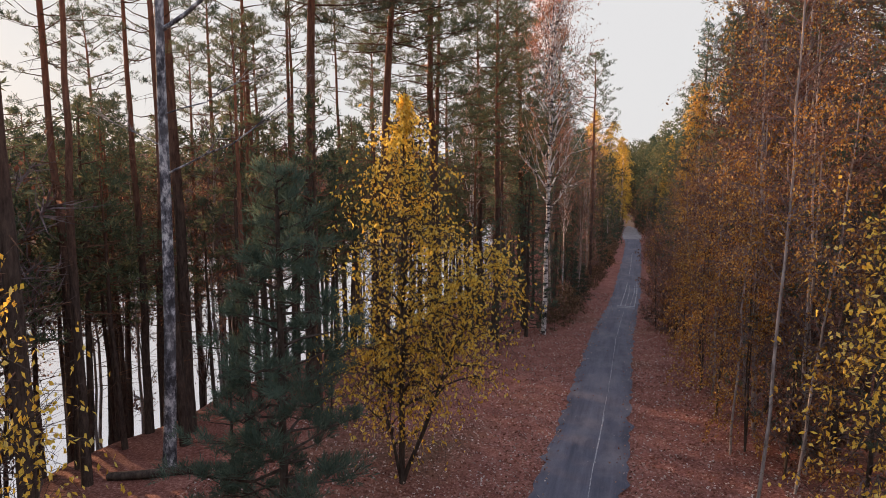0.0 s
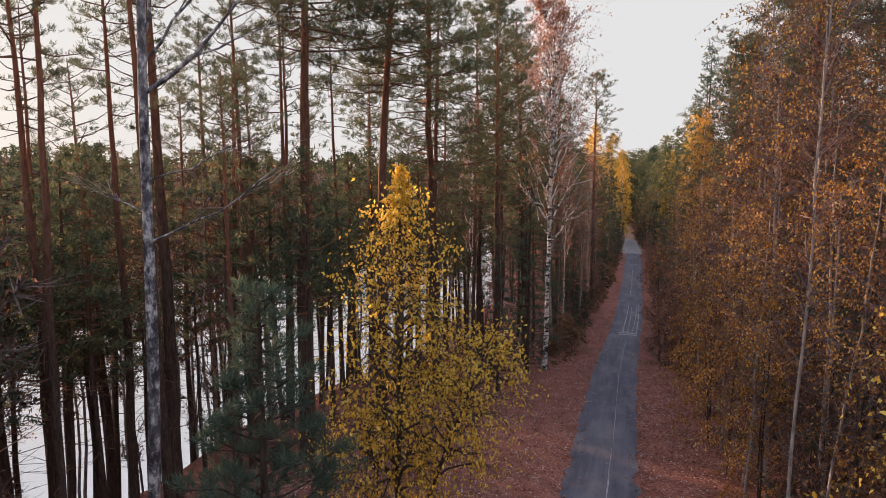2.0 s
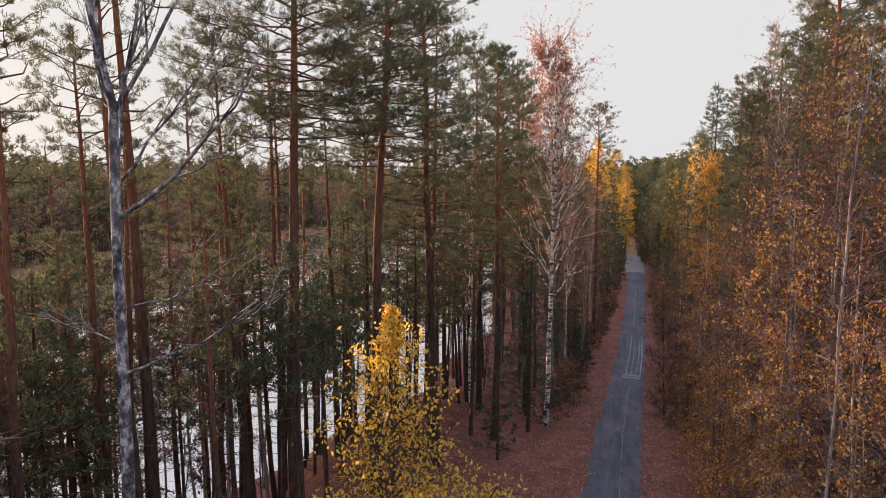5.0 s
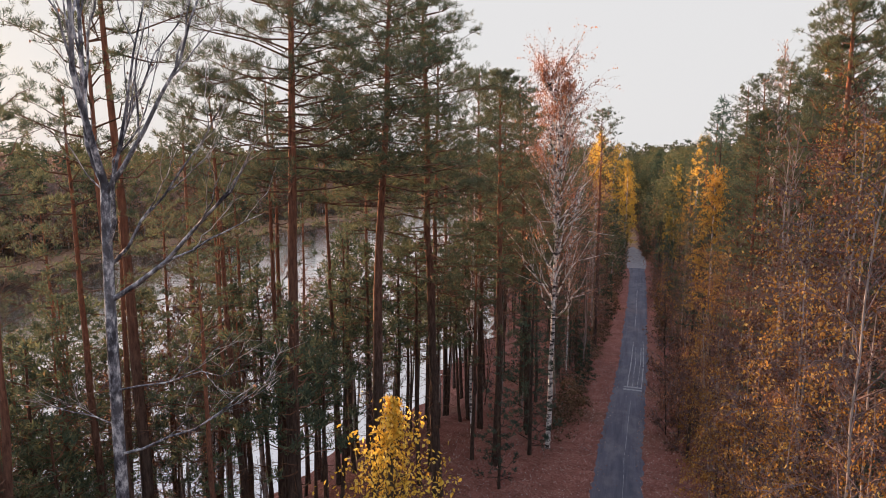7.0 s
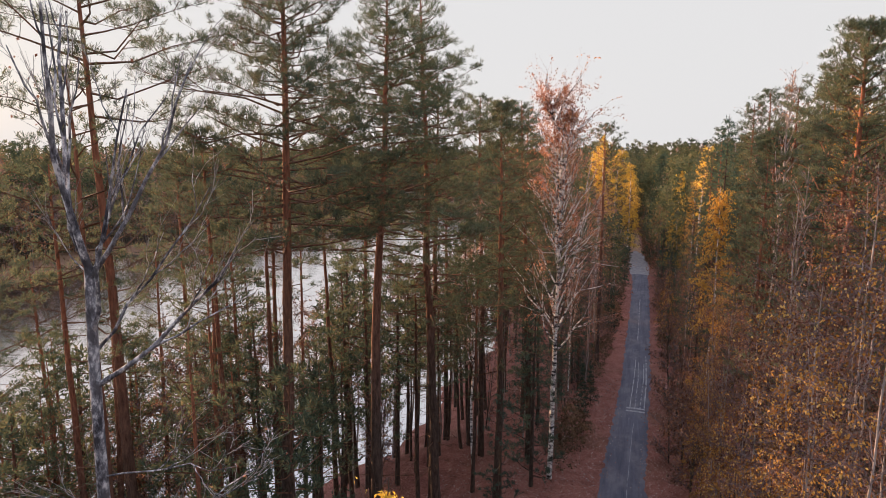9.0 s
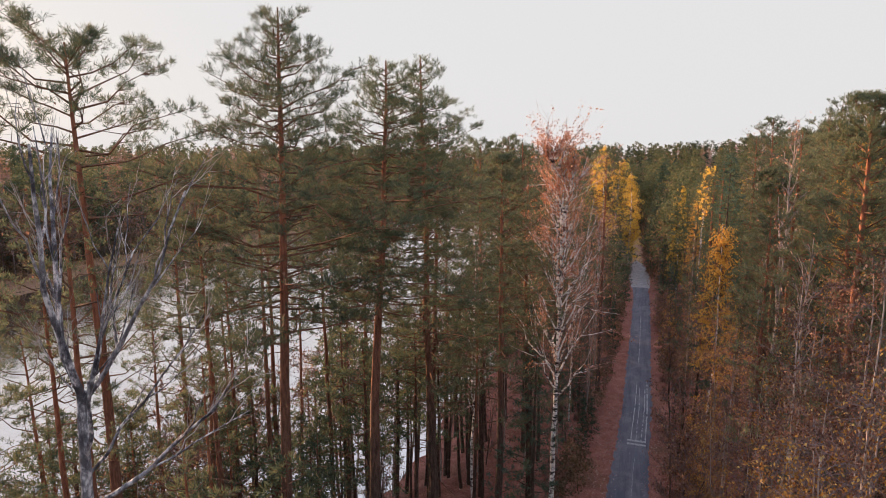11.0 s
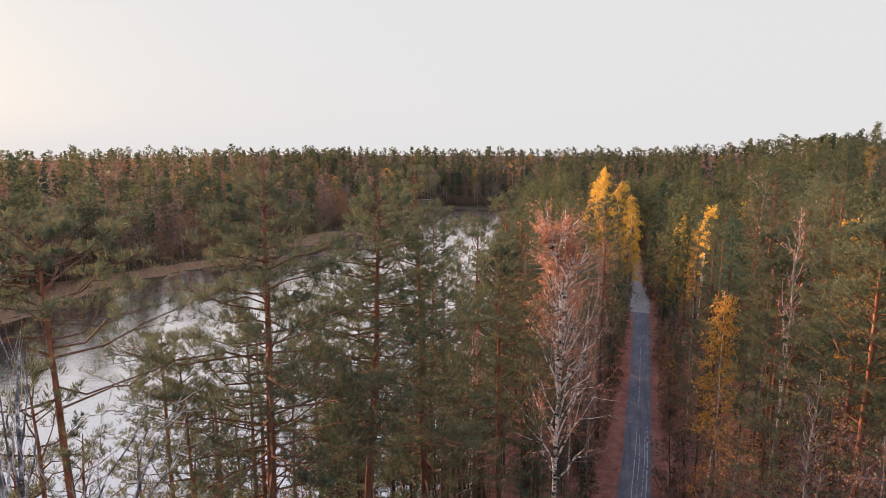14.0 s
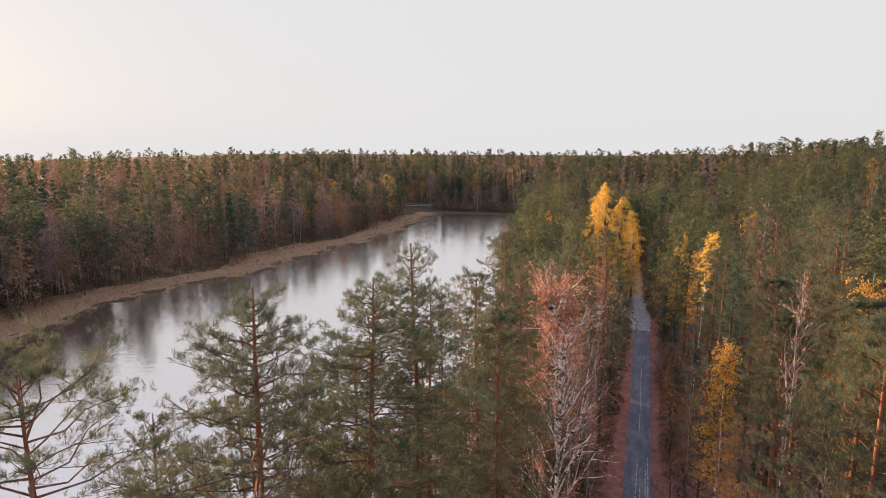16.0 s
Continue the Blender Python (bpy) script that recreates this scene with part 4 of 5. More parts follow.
low = tree("young_birch", birch(88, 10.0, 0.06, 0.035, 2.1, 2, 2800, 0.13, 260, 0.8, 0.7, (0.5, 0.2), 2, 46, 1, 0.2, 0.0, 0.3), {0: DARK_BARK, 1: TWIG_GREY, 2: GOLD}, "low birch in hanging brown-gold leaf at the road verge", "birch tree", "young birches")
stand(low, 4.1, 30.5, 13.0, 10.0, 0)
for x, y, top in [(4.6, 26.0, 12.5), (3.9, 35.5, 11.5), (4.3, 40.5, 10.5), (3.8, 46.0, 9.0), (4.2, 54.0, 8.0), (4.8, 60.0, 8.5), (6.8, 20.0, 13.0), (3.7, 92.0, 7.0), (4.1, 104.0, 7.5)]:
    again(low, x, y, top, 10.0, R.uniform(0, 360), R.uniform(0.85, 1.15))
crest = tree("birch_tree", birch(85, 24.0, 0.72, 0.09, 1.3, 2, 3600, 0.15, 700, 0.3, 0.55, (0.5, 0.2), 2, 34, 1, 0.0, 0.4), {0: BIRCH_BARK, 1: TWIG_GREY, 2: YELLOW}, "tall bare-stemmed birch with an orange crown", "birch tree", "golden birches")
stand(crest, 7.0, 101.5, 26.0, 24.0, 0)
again(slim, 13.2, 55.2, 29.4, 22.0, 200, 0.9)
big_gold = tree("birch_tree", birch(84, 25.0, 0.12, 0.16, 3.0, 1, 30000, 0.12, 3600, 1.0, 0.7, (0, 0), 1, 90, 1, 0.35), {0: BIRCH_BARK, 1: TWIG_GREY, 2: YELLOW}, "large birch in full golden yellow leaf", "birch tree", "golden birches")
stand(big_gold, -8.9, 158.5, 29.0, 25.0, 0)
for x, y, top in [(-6.0, 155.5, 26.0), (-3.0, 159.5, 22.5), (-11.6, 162.0, 26.5), (-2.6, 166.0, 20.0)]:
    again(big_gold, x, y, top, 25.0, R.uniform(0, 360), R.uniform(1.15, 1.4))
again(big_gold, 6.9, 136.2, 21.4, 25.0, 30, 0.95)

# ---------------------------------------------------------------- the wood further off, tree by tree
taken = [(o.matrix_basis.translation.x, o.matrix_basis.translation.y) for o in scene.objects if o.parent is None and o.type == "EMPTY"]
mid_kinds = {}
for k in range(3):
    mid_kinds["pine%d" % k] = (tree("pine_tree", pine(200 + k, 28.0, (0.5, 0.6, 0.42)[k], 0.21, (3.0, 2.6, 3.3)[k], 1, (0.5, -0.4), 24), PINE_MATS, "Scots pine standing in the mixed wood", "pine tree", "pines of the wood"), 28.0)
mid_kinds["spruce"] = (tree("spruce_tree", spruce(210, 22.0, 1, 2.8), SPRUCE_MATS, "dark spruce in the mixed wood", "spruce tree", "spruces"), 22.0)
mid_kinds["pink"] = (tree("birch_tree", birch(220, 25.0, 0.38, 0.13, 3.0, 1, 1500, 0.12, 1300, 0.2, 0.42, (0, 0), 2, 30, 0, 0.0, 0.3), PINK_MATS, "bare birch with pale stem in the wood", "birch tree", "birches"), 25.0)
mid_kinds["rust"] = (tree("birch_tree", birch(230, 20.0, 0.42, 0.11, 2.8, 1, 7600, 0.085, 1200, 0.4, 0.7), RUST_MATS, "birch with thin rust-brown leaves in the wood", "birch tree", "rusty birches"), 20.0)
mid_kinds["gold"] = (tree("birch_tree", birch(240, 20.0, 0.18, 0.11, 2.8, 1, 5500, 0.13, 1000, 0.5, 0.7), GOLD_MATS, "birch in golden leaf in the wood", "birch tree", "golden birches"), 20.0)
mid_kinds["plow"] = (tree("pine_tree", pine(250, 27.0, 0.2, 0.2, 4.1, 1, (0.3, 0.3), 6, 0.7, 1.3, 1.3), PINE_MATS, "full-crowned Scots pine in the mixed wood", "pine tree", "pines of the wood"), 27.0)
mid_kinds["psmall"] = (tree("pine_tree", pine(260, 15.0, 0.5, 0.13, 2.0, 1, (0.4, 0.3), 36, 0.8, 0.8, 0.9), PINE_MATS, "low bushy pine under the taller trees", "pine tree", "low pines"), 15.0)
used = set()


def plant(kind, x, y, top):
    root, h = mid_kinds[kind]
    if kind not in used:
        used.add(kind)
        stand(root, x, y, top, h, R.uniform(0, 360))
    else:
        again(root, x, y, top, h, R.uniform(0, 360), R.uniform(0.9, 1.15))


def free(x, y, gap):
    if any((x - a) ** 2 + (y - b) ** 2 < gap * gap for a, b in taken):
        return False
    taken.append((x, y))
    return True


def wood(x0, x1, y0, y1, tries, gap, mix, tall, limit=999):
    made = 0
    for _ in range(tries):
        x, y = R.uniform(x0, x1), R.uniform(y0, y1)
        off = x - float(bend(y))
        if made >= limit or -5.2 < off < (6.2 if y < 40 else 3.4) or x < float(near_shore(y)) + 1.0 or not free(x, y, gap):
            continue
        kind = R.choices([m[0] for m in mix], [m[1] for m in mix])[0]
        h = R.uniform(11, 18) if kind == "psmall" else {"p": R.uniform(*tall), "s": R.uniform(12, 23), "g": R.uniform(11, 19), "r": R.uniform(9, 19)}[kind[0] if kind != "pink" else "p"]
        plant(kind, x, y, R.uniform(11.5, 18.0) if kind == "psmall" and x < 0 else drop_to_land(x, y) + h)
        made += 1


LEFT = [("pine0", 3), ("pine1", 3), ("plow", 0.6), ("pink", 2), ("rust", 3), ("spruce", 1.5), ("psmall", 3)]
RIGHT = [("plow", 8), ("pine2", 3), ("spruce", 3.0), ("pink", 0.5), ("rust", 0.4), ("gold", 0.15), ("psmall", 2.5)]
wood(-27, -13, 19, 64, 900, 1.7, [("psmall", 9)], (20, 28), 30)
wood(-27.5, -15, 22, 70, 900, 1.6, [("psmall", 6)], (20, 28), 20)
wood(-27, -18.5, 10, 24, 500, 1.6, [("psmall", 6)], (20, 28), 20)
for _ in range(64):
    y = R.uniform(13, 62)
    x = float(near_shore(y)) + 0.8 + R.uniform(0, 8.5)
    if free(x, y, 1.0):
        plant(R.choices(("rust", "pine1", "psmall"), (6, 2, 1))[0], x, y, R.uniform(13.0, 17.5))
for _ in range(34):
    y = R.uniform(13, 34)
    x = R.uniform(-26.0, -19.0)
    if free(x, y, 1.0):
        plant(R.choices(("rust", "pine0", "psmall"), (6, 2, 2))[0], x, y, R.uniform(13.0, 17.0))
wood(-22.5, -6.5, 46, 100, 700, 2.6, LEFT, (18, 26), 75)
wood(4.8, 45, 24, 110, 900, 3.7, RIGHT, (18, 30), 118)

for _ in range(44):
    y = R.uniform(56, 200)
    off = R.choice((-1, 1)) * (R.uniform(4.3 if y < 110 else 3.4, 7.5) if y < 165 else R.uniform(2.6, 6.0))
    if off < 0 or y > 70:
        plant("spruce", float(bend(y)) + off, y, drop_to_land(0, y) + R.uniform(4, 13))

# spruces added out of view to keep the low sun off the near leaves
for x, y, top in [(-13.5, 6.6, 15.0), (-16.5, 9.0, 17.0), (-19.5, 7.0, 16.0), (-22.0, 10.0, 18.0), (-15.0, 3.0, 16.0)]:
    plant("spruce", x, y, top)
for x, y, top in [(-21.0, 20.5, 17.0), (-22.5, 22.5, 17.5), (-24.0, 21.0, 16.0), (-25.0, 25.0, 17.5), (-23.0, 18.5, 16.5), (-25.5, 22.5, 15.5), (-20.2, 18.0, 15.5), (-24.5, 28.0, 17.0)]:
    plant("pine2", x, y, top)
for x, y, top in [(-10.3, 47.6, 22.0), (-8.9, 58.5, 20.0), (-11.2, 44.0, 18.5), (-13.6, 52.0, 21.0), (-8.2, 66.0, 21.0)]:
    plant("pine1", x, y, top)

# low growth under the pines and along the water
thin = tree("alder_sapling", birch(90, 9.0, 0.08, 0.05, 1.9, 1, 1500, 0.09, 1300, 0.25, 0.7, (0.4, 0.2), 2, 30), {0: DARK_BARK, 1: TWIG_GREY, 2: RUST}, "thin bare sapling with a few brown leaves", "sapling", "saplings by the water")
stand(thin, -21.0, 26.0, 9.0, 9.0, 0)
for _ in range(12):
    y = R.uniform(9, 75)
    x = R.uniform(max(-26.5, float(near_shore(y)) + 0.4), -11.0)
    again(thin, x, y, drop_to_land(x, y) + R.uniform(5, 12), 9.0, R.uniform(0, 360), R.uniform(0.8, 1.2))
for _ in range(8):
    y = R.uniform(9, 18)
    x = R.uniform(max(-26.0, float(near_shore(y)) + 0.4), -17.0)
    again(thin, x, y, drop_to_land(x, y) + R.uniform(7, 14), 9.0, R.uniform(0, 360), R.uniform(0.8, 1.2))
bush = tree("birch_sapling", birch(91, 5.0, 0.02, 0.04, 1.6, 1, 3500, 0.08, 640, 0.3, 0.85, (0.2, 0.2), 3, 30), {0: DARK_BARK, 1: TWIG_GREY, 2: RUST}, "bushy birch sapling with rust-brown leaves on the verge", "sapling", "saplings on the verge")
stand(bush, 5.6, 24.0, 8.0, 5.0, 0)
for _ in range(46):
    y = R.uniform(22, 120)
    x = float(bend(y)) + R.uniform(5.6 if y < 45 else 3.2, 10.5 if y < 45 else 6.0)
    again(bush, x, y, drop_to_land(x, y) + R.uniform(3, 8), 5.0, R.uniform(0, 360))
for _ in range(30):
    y = R.uniform(50, 135)
    x = float(bend(y)) - R.uniform(4.6, 8)
    again(bush, x, y, drop_to_land(x, y) + R.uniform(1.2, 3.2), 5.0, R.uniform(0, 360))

# ---------------------------------------------------------------- distant woods, one mesh each
FAR_MATS = {9: FAR_PINE_LIGHT, 8: TWIG_GREY, 0: DARK_BARK, 1: TWIG_PALE, 2: FAR_PINE, 3: FAR_SPRUCE, 4: FAR_TWIG, 5: FAR_RUST, 6: FAR_GOLD, 7: FAR_SHRUB}


def template(geo, slots):
    v, f, m, s = geo.arrays()
    return v, f, np.array([slots[k] for k in range(3)])[m]


def templates(fine):
    """Crowns of the distant trees; fine: 2 beside the road's far end, 1 across the lake, 0 for the skyline."""
    n, per, size = ((13, 18, 1.05), (20, 26, 0.66), (24, 40, 0.46))[fine]
    return {"pine": [template(clumped(300 + k, 22.5, (0.40, 0.46, 0.32, 0.42)[k], (3.8, 3.3, 4.2, 3.6)[k], k > 1, n, per, size, 0.15), (0, 0, (2, 9, 2, 9)[k])) for k in range(4)],
            "spruce": [template(clumped(310 + k, 21.0, 0.12, (3.1, 2.6, 3.5)[k], True, n + 6, per, size * 0.9, 0.13), (0, 0, 3)) for k in range(3)],
            "bare": [template(clumped(320 + k, 19.0, 0.30, (2.9, 3.3, 2.5)[k], False, n, 19, size * 0.62, 0.10, 4, 70 if fine else 24), ((1, 4, 4), (8, 4, 4), (8, 4, 4))[k]) for k in range(3)],
            "rust": [template(clumped(330 + k, 15.0, 0.16, (3.0, 3.4)[k], False, n, per * 3 // 4, size * 0.8, 0.10, 3, 40 if fine else 14), (8, 4, 5)) for k in range(2)],
            "gold": [template(clumped(340 + k, 18.0, 0.25, (2.1, 2.5)[k], False, n, per - 3, size * 0.8, 0.10, 2, 20 if fine else 8), (1, 4, 6)) for k in range(2)],
            "shrub": [template(clumped(350 + k, (5.0, 7.5)[k], 0.1, 2.3, False, n // 2, per, size * 0.8, 0.05, 0, 24), (0, 4, 7)) for k in range(2)]}


def far_wood(name, label, kinds, spots, mix, seed, vary=(0.84, 1.12)):
    rng = np.random.default_rng(seed)
    vs, fs, ms, n = [], [], [], 0
    names, weight = [k for k, w in mix], np.array([w for k, w in mix], float)
    picks = rng.choice(len(names), len(spots), p=weight / weight.sum())
    z = land(spots[:, 0], spots[:, 1])
    for (x, y), zz, k in zip(spots, z, picks):
        pool = kinds[names[k]]
        v, f, m = pool[rng.integers(len(pool))]
        a, sc = rng.uniform(0, 6.28), rng.uniform(*vary)
        w = sc * rng.uniform(0.85, 1.3)
        c, s = math.cos(a) * w, math.sin(a) * w
        vs.append(np.stack([v[:, 0] * c - v[:, 1] * s + x, v[:, 0] * s + v[:, 1] * c + y, v[:, 2] * sc * rng.uniform(0.9, 1.08) + zz - 0.1], 1))
        fs.append(f + n)
        ms.append(m)
        n += len(v)
    g = Geo()
    g.v, g.f, g.m = vs, fs, ms
    g.s = [np.zeros(len(f), bool) for f in fs]
    return tagged(new(name, g.mesh(name, FAR_MATS)), label, "forest", kind="stuff")


def scatter(rng, count, gap, test, box):
    cells, out = {}, []
    for _ in range(count * 12):
        x, y = rng.uniform(box[0], box[1]), rng.uniform(box[2], box[3])
        if not test(x, y):
            continue
        c = (int(x // gap), int(y // gap))
        if any((x - a) ** 2 + (y - b) ** 2 < gap * gap for i in (-1, 0, 1) for j in (-1, 0, 1) for a, b in cells.get((c[0] + i, c[1] + j), ())):
            continue
        cells.setdefault(c, []).append((x, y))
        out.append((x, y))
        if len(out) >= count:
            break
    return np.array(out)


rng = np.random.default_rng(11)
T1, T0, TX = templates(2), templates(1), templates(0)
FARMIX = [("pine", 3.0), ("spruce", 1.6), ("bare", 3.2), ("rust", 3.4), ("gold", 0.3)]
# shore and back run on unseen at low y, added to block the sun
shore = scatter(rng, 470, 2.5, lambda x, y: 13 < far_shore(y) - x < 36, (-180, -95, 0, 335))
far_wood("far_shore_trees", "autumn wood of pines and pale birches behind the marsh", T0, shore, [("pine", 2.2), ("spruce", 1.3), ("bare", 3.0), ("rust", 2.4), ("gold", 0.25), ("shrub", 4)], 1, (0.6, 1.15))
back = scatter(rng, 480, 4.3, lambda x, y: 28 < far_shore(y) - x < 110 and y < 360 and y > -20 - 0.35 * (x + 130), (-260, -100, -20, 360))
far_wood("far_shore_wood", "dense mixed wood beyond the lake", T0, back, FARMIX + [("shrub", 1.5)], 2, (0.7, 1.12))
deep = scatter(rng, 760, 5.0, lambda x, y: far_shore(y) - x > 105 and y > 20 - 0.35 * (x + 130), (-520, -200, 60, 520))
far_wood("deep_wood", "mixed wood fading into the distance", TX, deep, FARMIX, 7)
head = scatter(rng, 210, 2.6, lambda x, y: y > 392 + 0.35 * (x + 60) or x > -50, (-165, -12, 368, 416))
far_wood("lake_head_trees", "birches and pines at the head of the lake", T0, head, [("pine", 3), ("bare", 3), ("rust", 1.6), ("gold", 1.0), ("spruce", 1), ("shrub", 3)], 3)
willow = scatter(rng, 90, 1.9, lambda x, y: True, (-118, -50, 356, 367))
far_wood("lake_head_willows", "low grey-brown willow thicket at the lake's head", T0, willow, [("shrub", 5), ("bare", 0.4)], 17, (0.6, 1.0))
rest = scatter(rng, 1080, 5.6, lambda x, y: True, (-330, 260, 396, 620))
far_wood("distant_wood", "distant mixed wood on the skyline", TX, rest, [("pine", 5.5), ("spruce", 0.8), ("bare", 2.5), ("rust", 2), ("gold", 0.4)], 4)
HILLMIX = [("pine", 7), ("spruce", 2.2), ("bare", 1.5), ("rust", 0.7), ("gold", 0.3)]
strip_l = scatter(rng, 190, 2.7, lambda x, y: x > near_shore(y) + 1 and x < bend(y) - (3.8 if y < 150 else 2.2) and not (x > -21 and 190 < y) and not (x > -14 and y > 118), (-45, 0, 98, 212))
far_wood("lakeside_wood", "mixed wood between the road and the lake", T1, strip_l, [("pine", 6), ("bare", 2), ("rust", 2), ("spruce", 2), ("gold", 0.6)], 8, (0.6, 1.1))
strip_r = scatter(rng, 250, 3.2, lambda x, y: x > bend(y) + (3.0 if y < 150 else 2.0) and not (x < 9 and y < 125), (2, 46, 108, 212))
far_wood("roadside_wood", "pine wood with some birches beside the far road", T1, strip_r, [("pine", 7), ("bare", 1.4), ("rust", 1), ("spruce", 2.6), ("gold", 0.9)], 9, (0.6, 1.18))
# unseen trees added behind and to the left, blocking low sun
behind = scatter(rng, 150, 4.6, lambda x, y: x > near_shore(y) + 1 and abs(x + 1.5) > 10.5 and (y < -4 or x < -12 - 0.9 * y), (-27, 60, -70, 8))
far_wood("wood_behind", "unseen mixed wood added behind to block low sun", TX, behind, [("pine", 6), ("bare", 2), ("rust", 2), ("spruce", 2)], 10)
near_r = scatter(rng, 20, 4.0, lambda x, y: True, (9, 34, -4, 22))
far_wood("wood_beside", "mixed wood beside the road", T0, near_r, [("pine", 6), ("bare", 2), ("rust", 2), ("spruce", 2)], 11)
hill = scatter(rng, 400, 4.9, lambda x, y: ((x > 44 and y < 214) or y > 215) and x > near_shore(y) + 2, (-52, 120, 60, 300))
far_wood("hill_wood", "pine wood climbing the low hill beyond the road", T1, hill, HILLMIX, 5, (0.68, 1.22))
ridge = scatter(rng, 620, 5.0, lambda x, y: x > 118 or y > 296, (-52, 300, 80, 400))
far_wood("ridge_wood", "pine wood along the ridge of the hill", TX, ridge, HILLMIX, 6, (0.75, 1.15))

end = scatter(rng, 90, 2.1, lambda x, y: x > -1.2 or y > 214, (-16, 12, 206, 236))
far_wood("track_end_wood", "spruces and brush closing the end of the track", T1, end, [("shrub", 3), ("spruce", 3), ("pine", 3), ("gold", 0.6)], 14)
brush = scatter(rng, 220, 1.3, lambda x, y: (1.9 if y > 150 else 2.9) < abs(x - bend(y)) < (4.6 if y > 150 else 5.6) and (y > 84 or x < bend(y) - 3.6), (-7, 7, 50, 206))
far_wood("roadside_brush", "low brown brush along the road's verges", T0, brush, [("shrub", 5), ("spruce", 0.7)], 15, (0.18, 0.5))

# added wood, mostly out of view, that keeps low sun off the road
shade = scatter(rng, 330, 3.2, lambda x, y: far_shore(y) - x > 10, (-190, -130, -20, 150))
# mostly rust and bare trees, so their colour imitates orange light
far_wood("shore_wood_beyond", "tall mixed wood added on the far shore to block low sun", T0, shade, [("pine", 1.5), ("rust", 4), ("bare", 5)], 16, (0.98, 1.22))

# trees that stand out across the lake
far_gold = mid_kinds["gold"]
for x, y, top, wide in [(-121.0, 299.0, 22.5, 1.25), (-73.0, 380.0, 25.0, 1.5), (-47.0, 388.0, 23.0, 1.4), (-60.0, 384.0, 19.0, 1.3)]:
    again(far_gold[0], x, y, top, far_gold[1], R.uniform(0, 360), wide)
again(mid_kinds["spruce"][0], -143.0, 188.0, 21.0, 22.0, 40, 1.5)
again(mid_kinds["gold"][0], -141.5, 184.5, 20.0, 20.0, 10, 0.8)

# a fallen log on the bank
g = Geo()
lp = np.array([(-17.6, 16.6, 0.0), (-16.6, 17.0, 0.0), (-15.4, 17.6, 0.0), (-14.5, 18.0, 0.0)])
lp[:, 2] = land(lp[:, 0], lp[:, 1]) + 0.14
tube(g, lp, [0.15, 0.17, 0.16, 0.13], 8, 0)
tagged(new("fallen_log", g.mesh("fallen_log", {0: DARK_BARK})), "dark fallen log lying among the leaves", "log")

# a dead branch leaning out over the gravel where the asphalt ends
g = Geo()
bp = np.array([(-6.2, 147.0, 0.0), (-4.9, 147.6, 0.55), (-3.4, 148.2, 0.85), (-2.2, 148.6, 1.5), (-1.9, 148.8, 2.3)])
bp[:, 2] += drop_to_land(-6.2, 147.0) - 0.05
tube(g, bp, [0.20, 0.17, 0.13, 0.09, 0.04], 7, 0)
tube(g, np.array([bp[2], bp[2] + (0.8, 0.4, -0.1), bp[2] + (1.5, 0.5, 0.1)]), [0.09, 0.06, 0.03], 5, 0)
tagged(new("fallen_branch", g.mesh("fallen_branch", {0: DARK_BARK})), "dark dead branch leaning over the gravel", "branch")

# fallen leaves lying proud of the forest floor
rng = np.random.default_rng(21)
n = 52000
y = 15 + 60 * rng.random(n) ** 1.5
x = bend(y) + rng.uniform(-13, 8, n)
on_road = np.abs(x - bend(y)) < 1.45
keep = ~on_road | (rng.random(n) < 0.012 + 0.22 * (np.abs(x - bend(y)) > 1.1))
x, y, on_road = x[keep], y[keep], on_road[keep]
z = np.where(on_road, along_road(y) + 0.112, land(x, y) + 0.03)
p = np.stack([x, y, z], 1)
w = unit(np.stack([rng.normal(size=len(x)), rng.normal(size=len(x)), rng.normal(size=len(x)) * 0.25], 1))
g = Geo()
blades(g, p, w, 0.10, 0.09, 0, rng)
tagged(new("fallen_leaves", g.mesh("fallen_leaves", {0: FALLEN})), "loose red and brown fallen leaves on the ground", "leaves", kind="stuff")

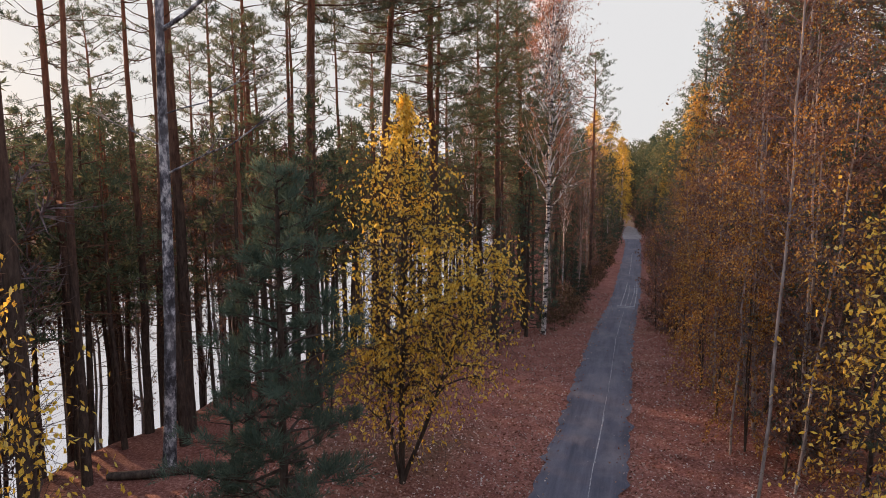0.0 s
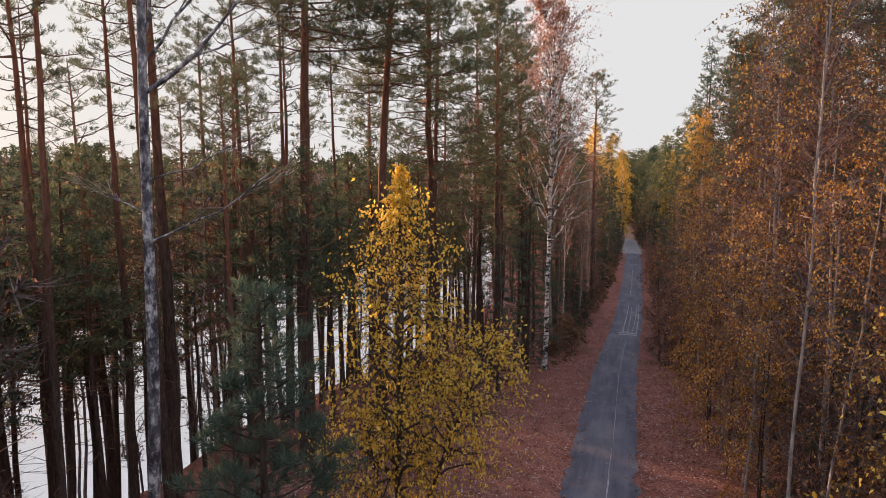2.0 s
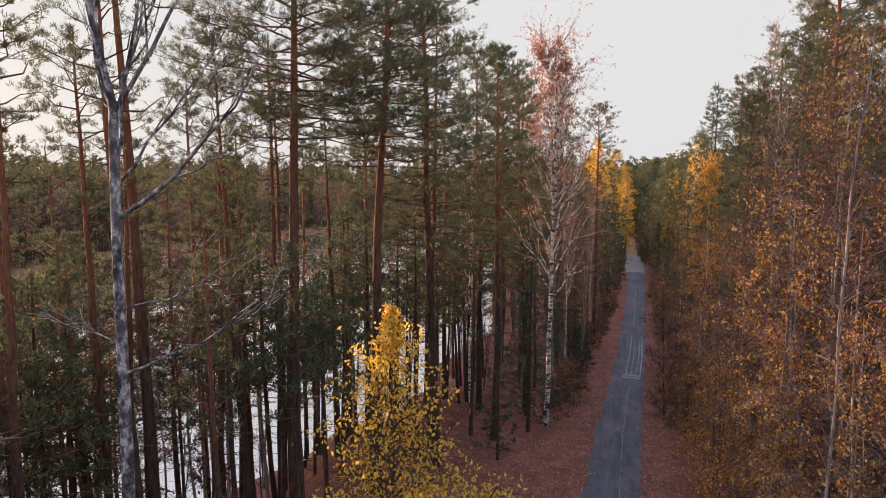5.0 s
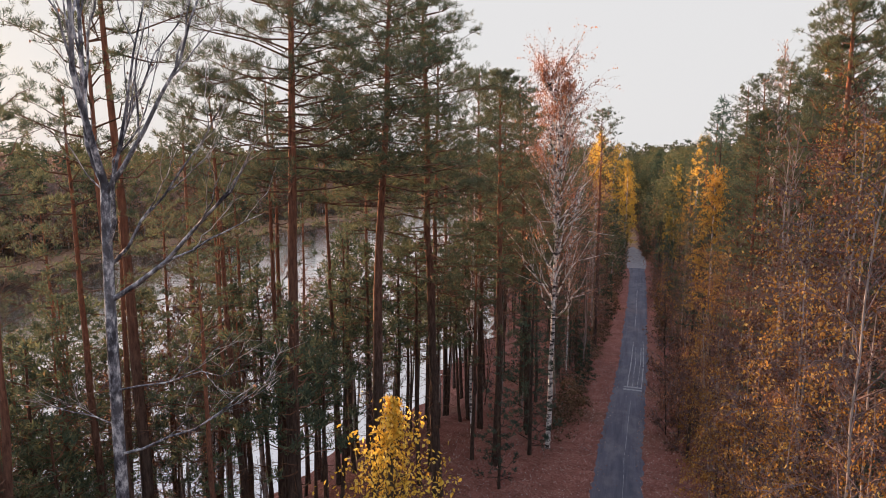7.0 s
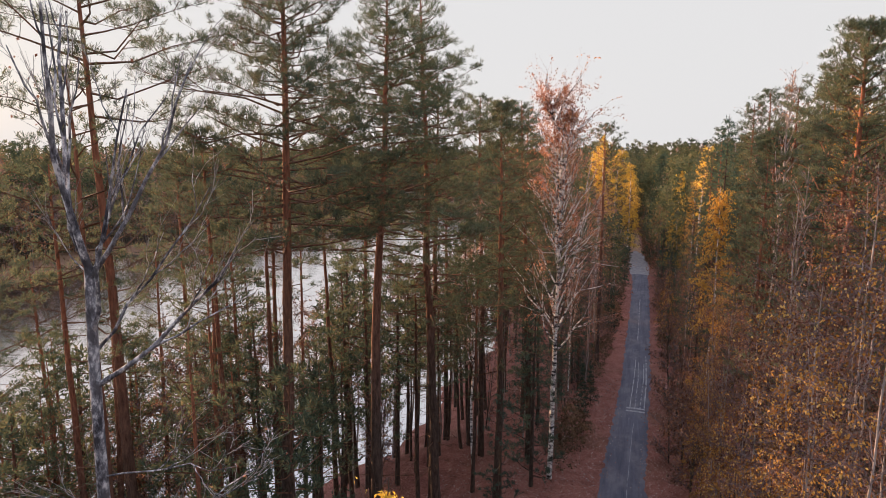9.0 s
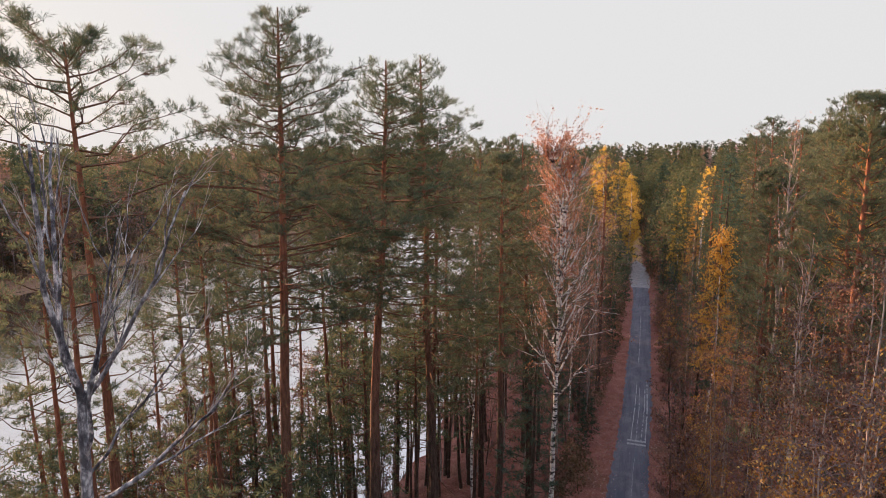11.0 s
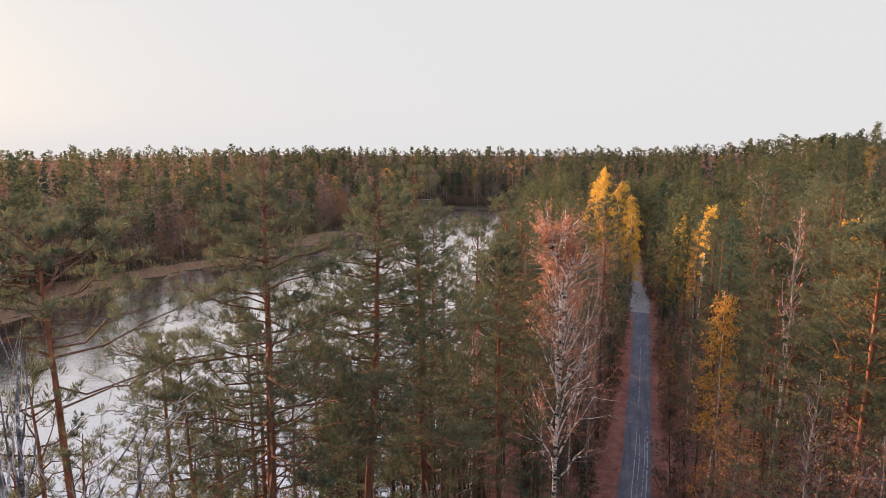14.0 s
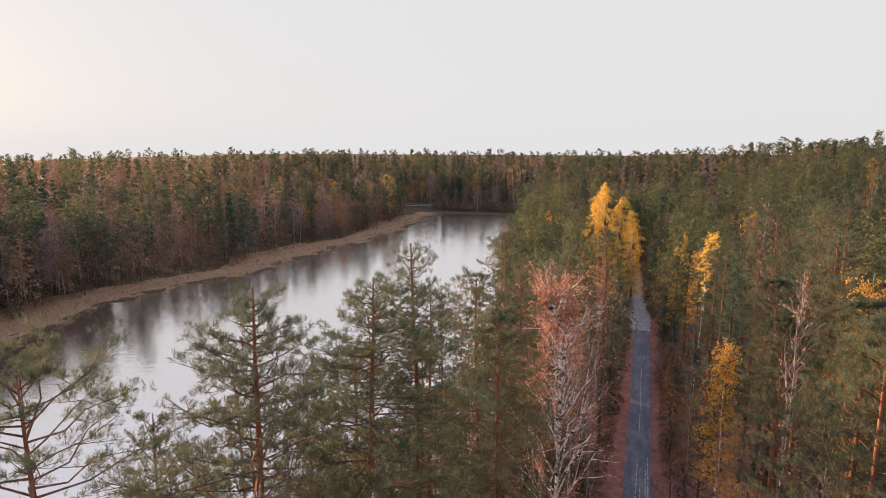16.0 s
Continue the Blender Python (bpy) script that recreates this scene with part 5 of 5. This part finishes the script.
# dry grass and reeds on the far bank
rng = np.random.default_rng(31)
n = 9000
y = rng.uniform(60, 346, n)
x = far_shore(y) + 0.4 - 17 * rng.random(n) ** 1.3
clump = np.sin(x * 0.9 + y * 0.35) * np.sin(y * 0.5) + rng.normal(size=n) * 0.5
x, y = x[clump > -0.2], y[clump > -0.2]
p = np.stack([x, y, land(x, y) + 0.1], 1)
w = unit(np.stack([rng.normal(size=len(x)) * 0.3, rng.normal(size=len(x)) * 0.3, np.ones(len(x))], 1))
g = Geo()
blades(g, p, w, 0.8, 0.22, 0, rng)
tagged(new("reeds", g.mesh("reeds", {0: REED})), "dry brown reeds and grass on the marshy bank", "reeds", kind="stuff")

# a low boardwalk with a rail at the head of the lake
walkway = tagged(new("boardwalk"), "low grey wooden boardwalk with a rail at the lake's head", "boardwalk")
a, e = np.array([-152.0, 371.0]), np.array([-96.0, 372.0])
run = np.linalg.norm(e - a)
way, across = (e - a) / run, np.array([-(e - a)[1], (e - a)[0]]) / run
level = -0.55
walkway.matrix_basis = pose(a[0], a[1], level, 0, 0, math.degrees(math.atan2(way[1], way[0])))


def box_geo(x0, x1, y0, y1, z0, z1):
    g = Geo()
    v = [(x, y, z) for x in (x0, x1) for y in (y0, y1) for z in (z0, z1)]
    g.add(v, [(0, 1, 3), (0, 3, 2), (4, 6, 7), (4, 7, 5), (0, 4, 5), (0, 5, 1), (2, 3, 7), (2, 7, 6), (0, 2, 6), (0, 6, 4), (1, 5, 7), (1, 7, 3)])
    return g


PLANK = bark_plain_material("weathered_planks", (0.22, 0.20, 0.18), (0.50, 0.46, 0.42))
board = box_geo(-0.09, 0.09, -0.75, 0.75, 0.0, 0.05).mesh("plank", {0: PLANK})
post = box_geo(-0.05, 0.05, -0.05, 0.05, -1.6, 1.05).mesh("post", {0: PLANK})
for k in range(int(run / 0.22)):
    o = new("plank", board)
    o.parent = walkway
    o.location = (0.11 + 0.22 * k, 0, 0)
for k in range(int(run / 3.0) + 1):
    for s in (-0.72, 0.72):
        o = new("post", post)
        o.parent = walkway
        o.location = (3.0 * k + 0.05, s, 0)
for s in (-0.72, 0.72):
    part("rail", box_geo(0, run, s - 0.04, s + 0.04, 1.0, 1.08), {0: PLANK}, walkway)
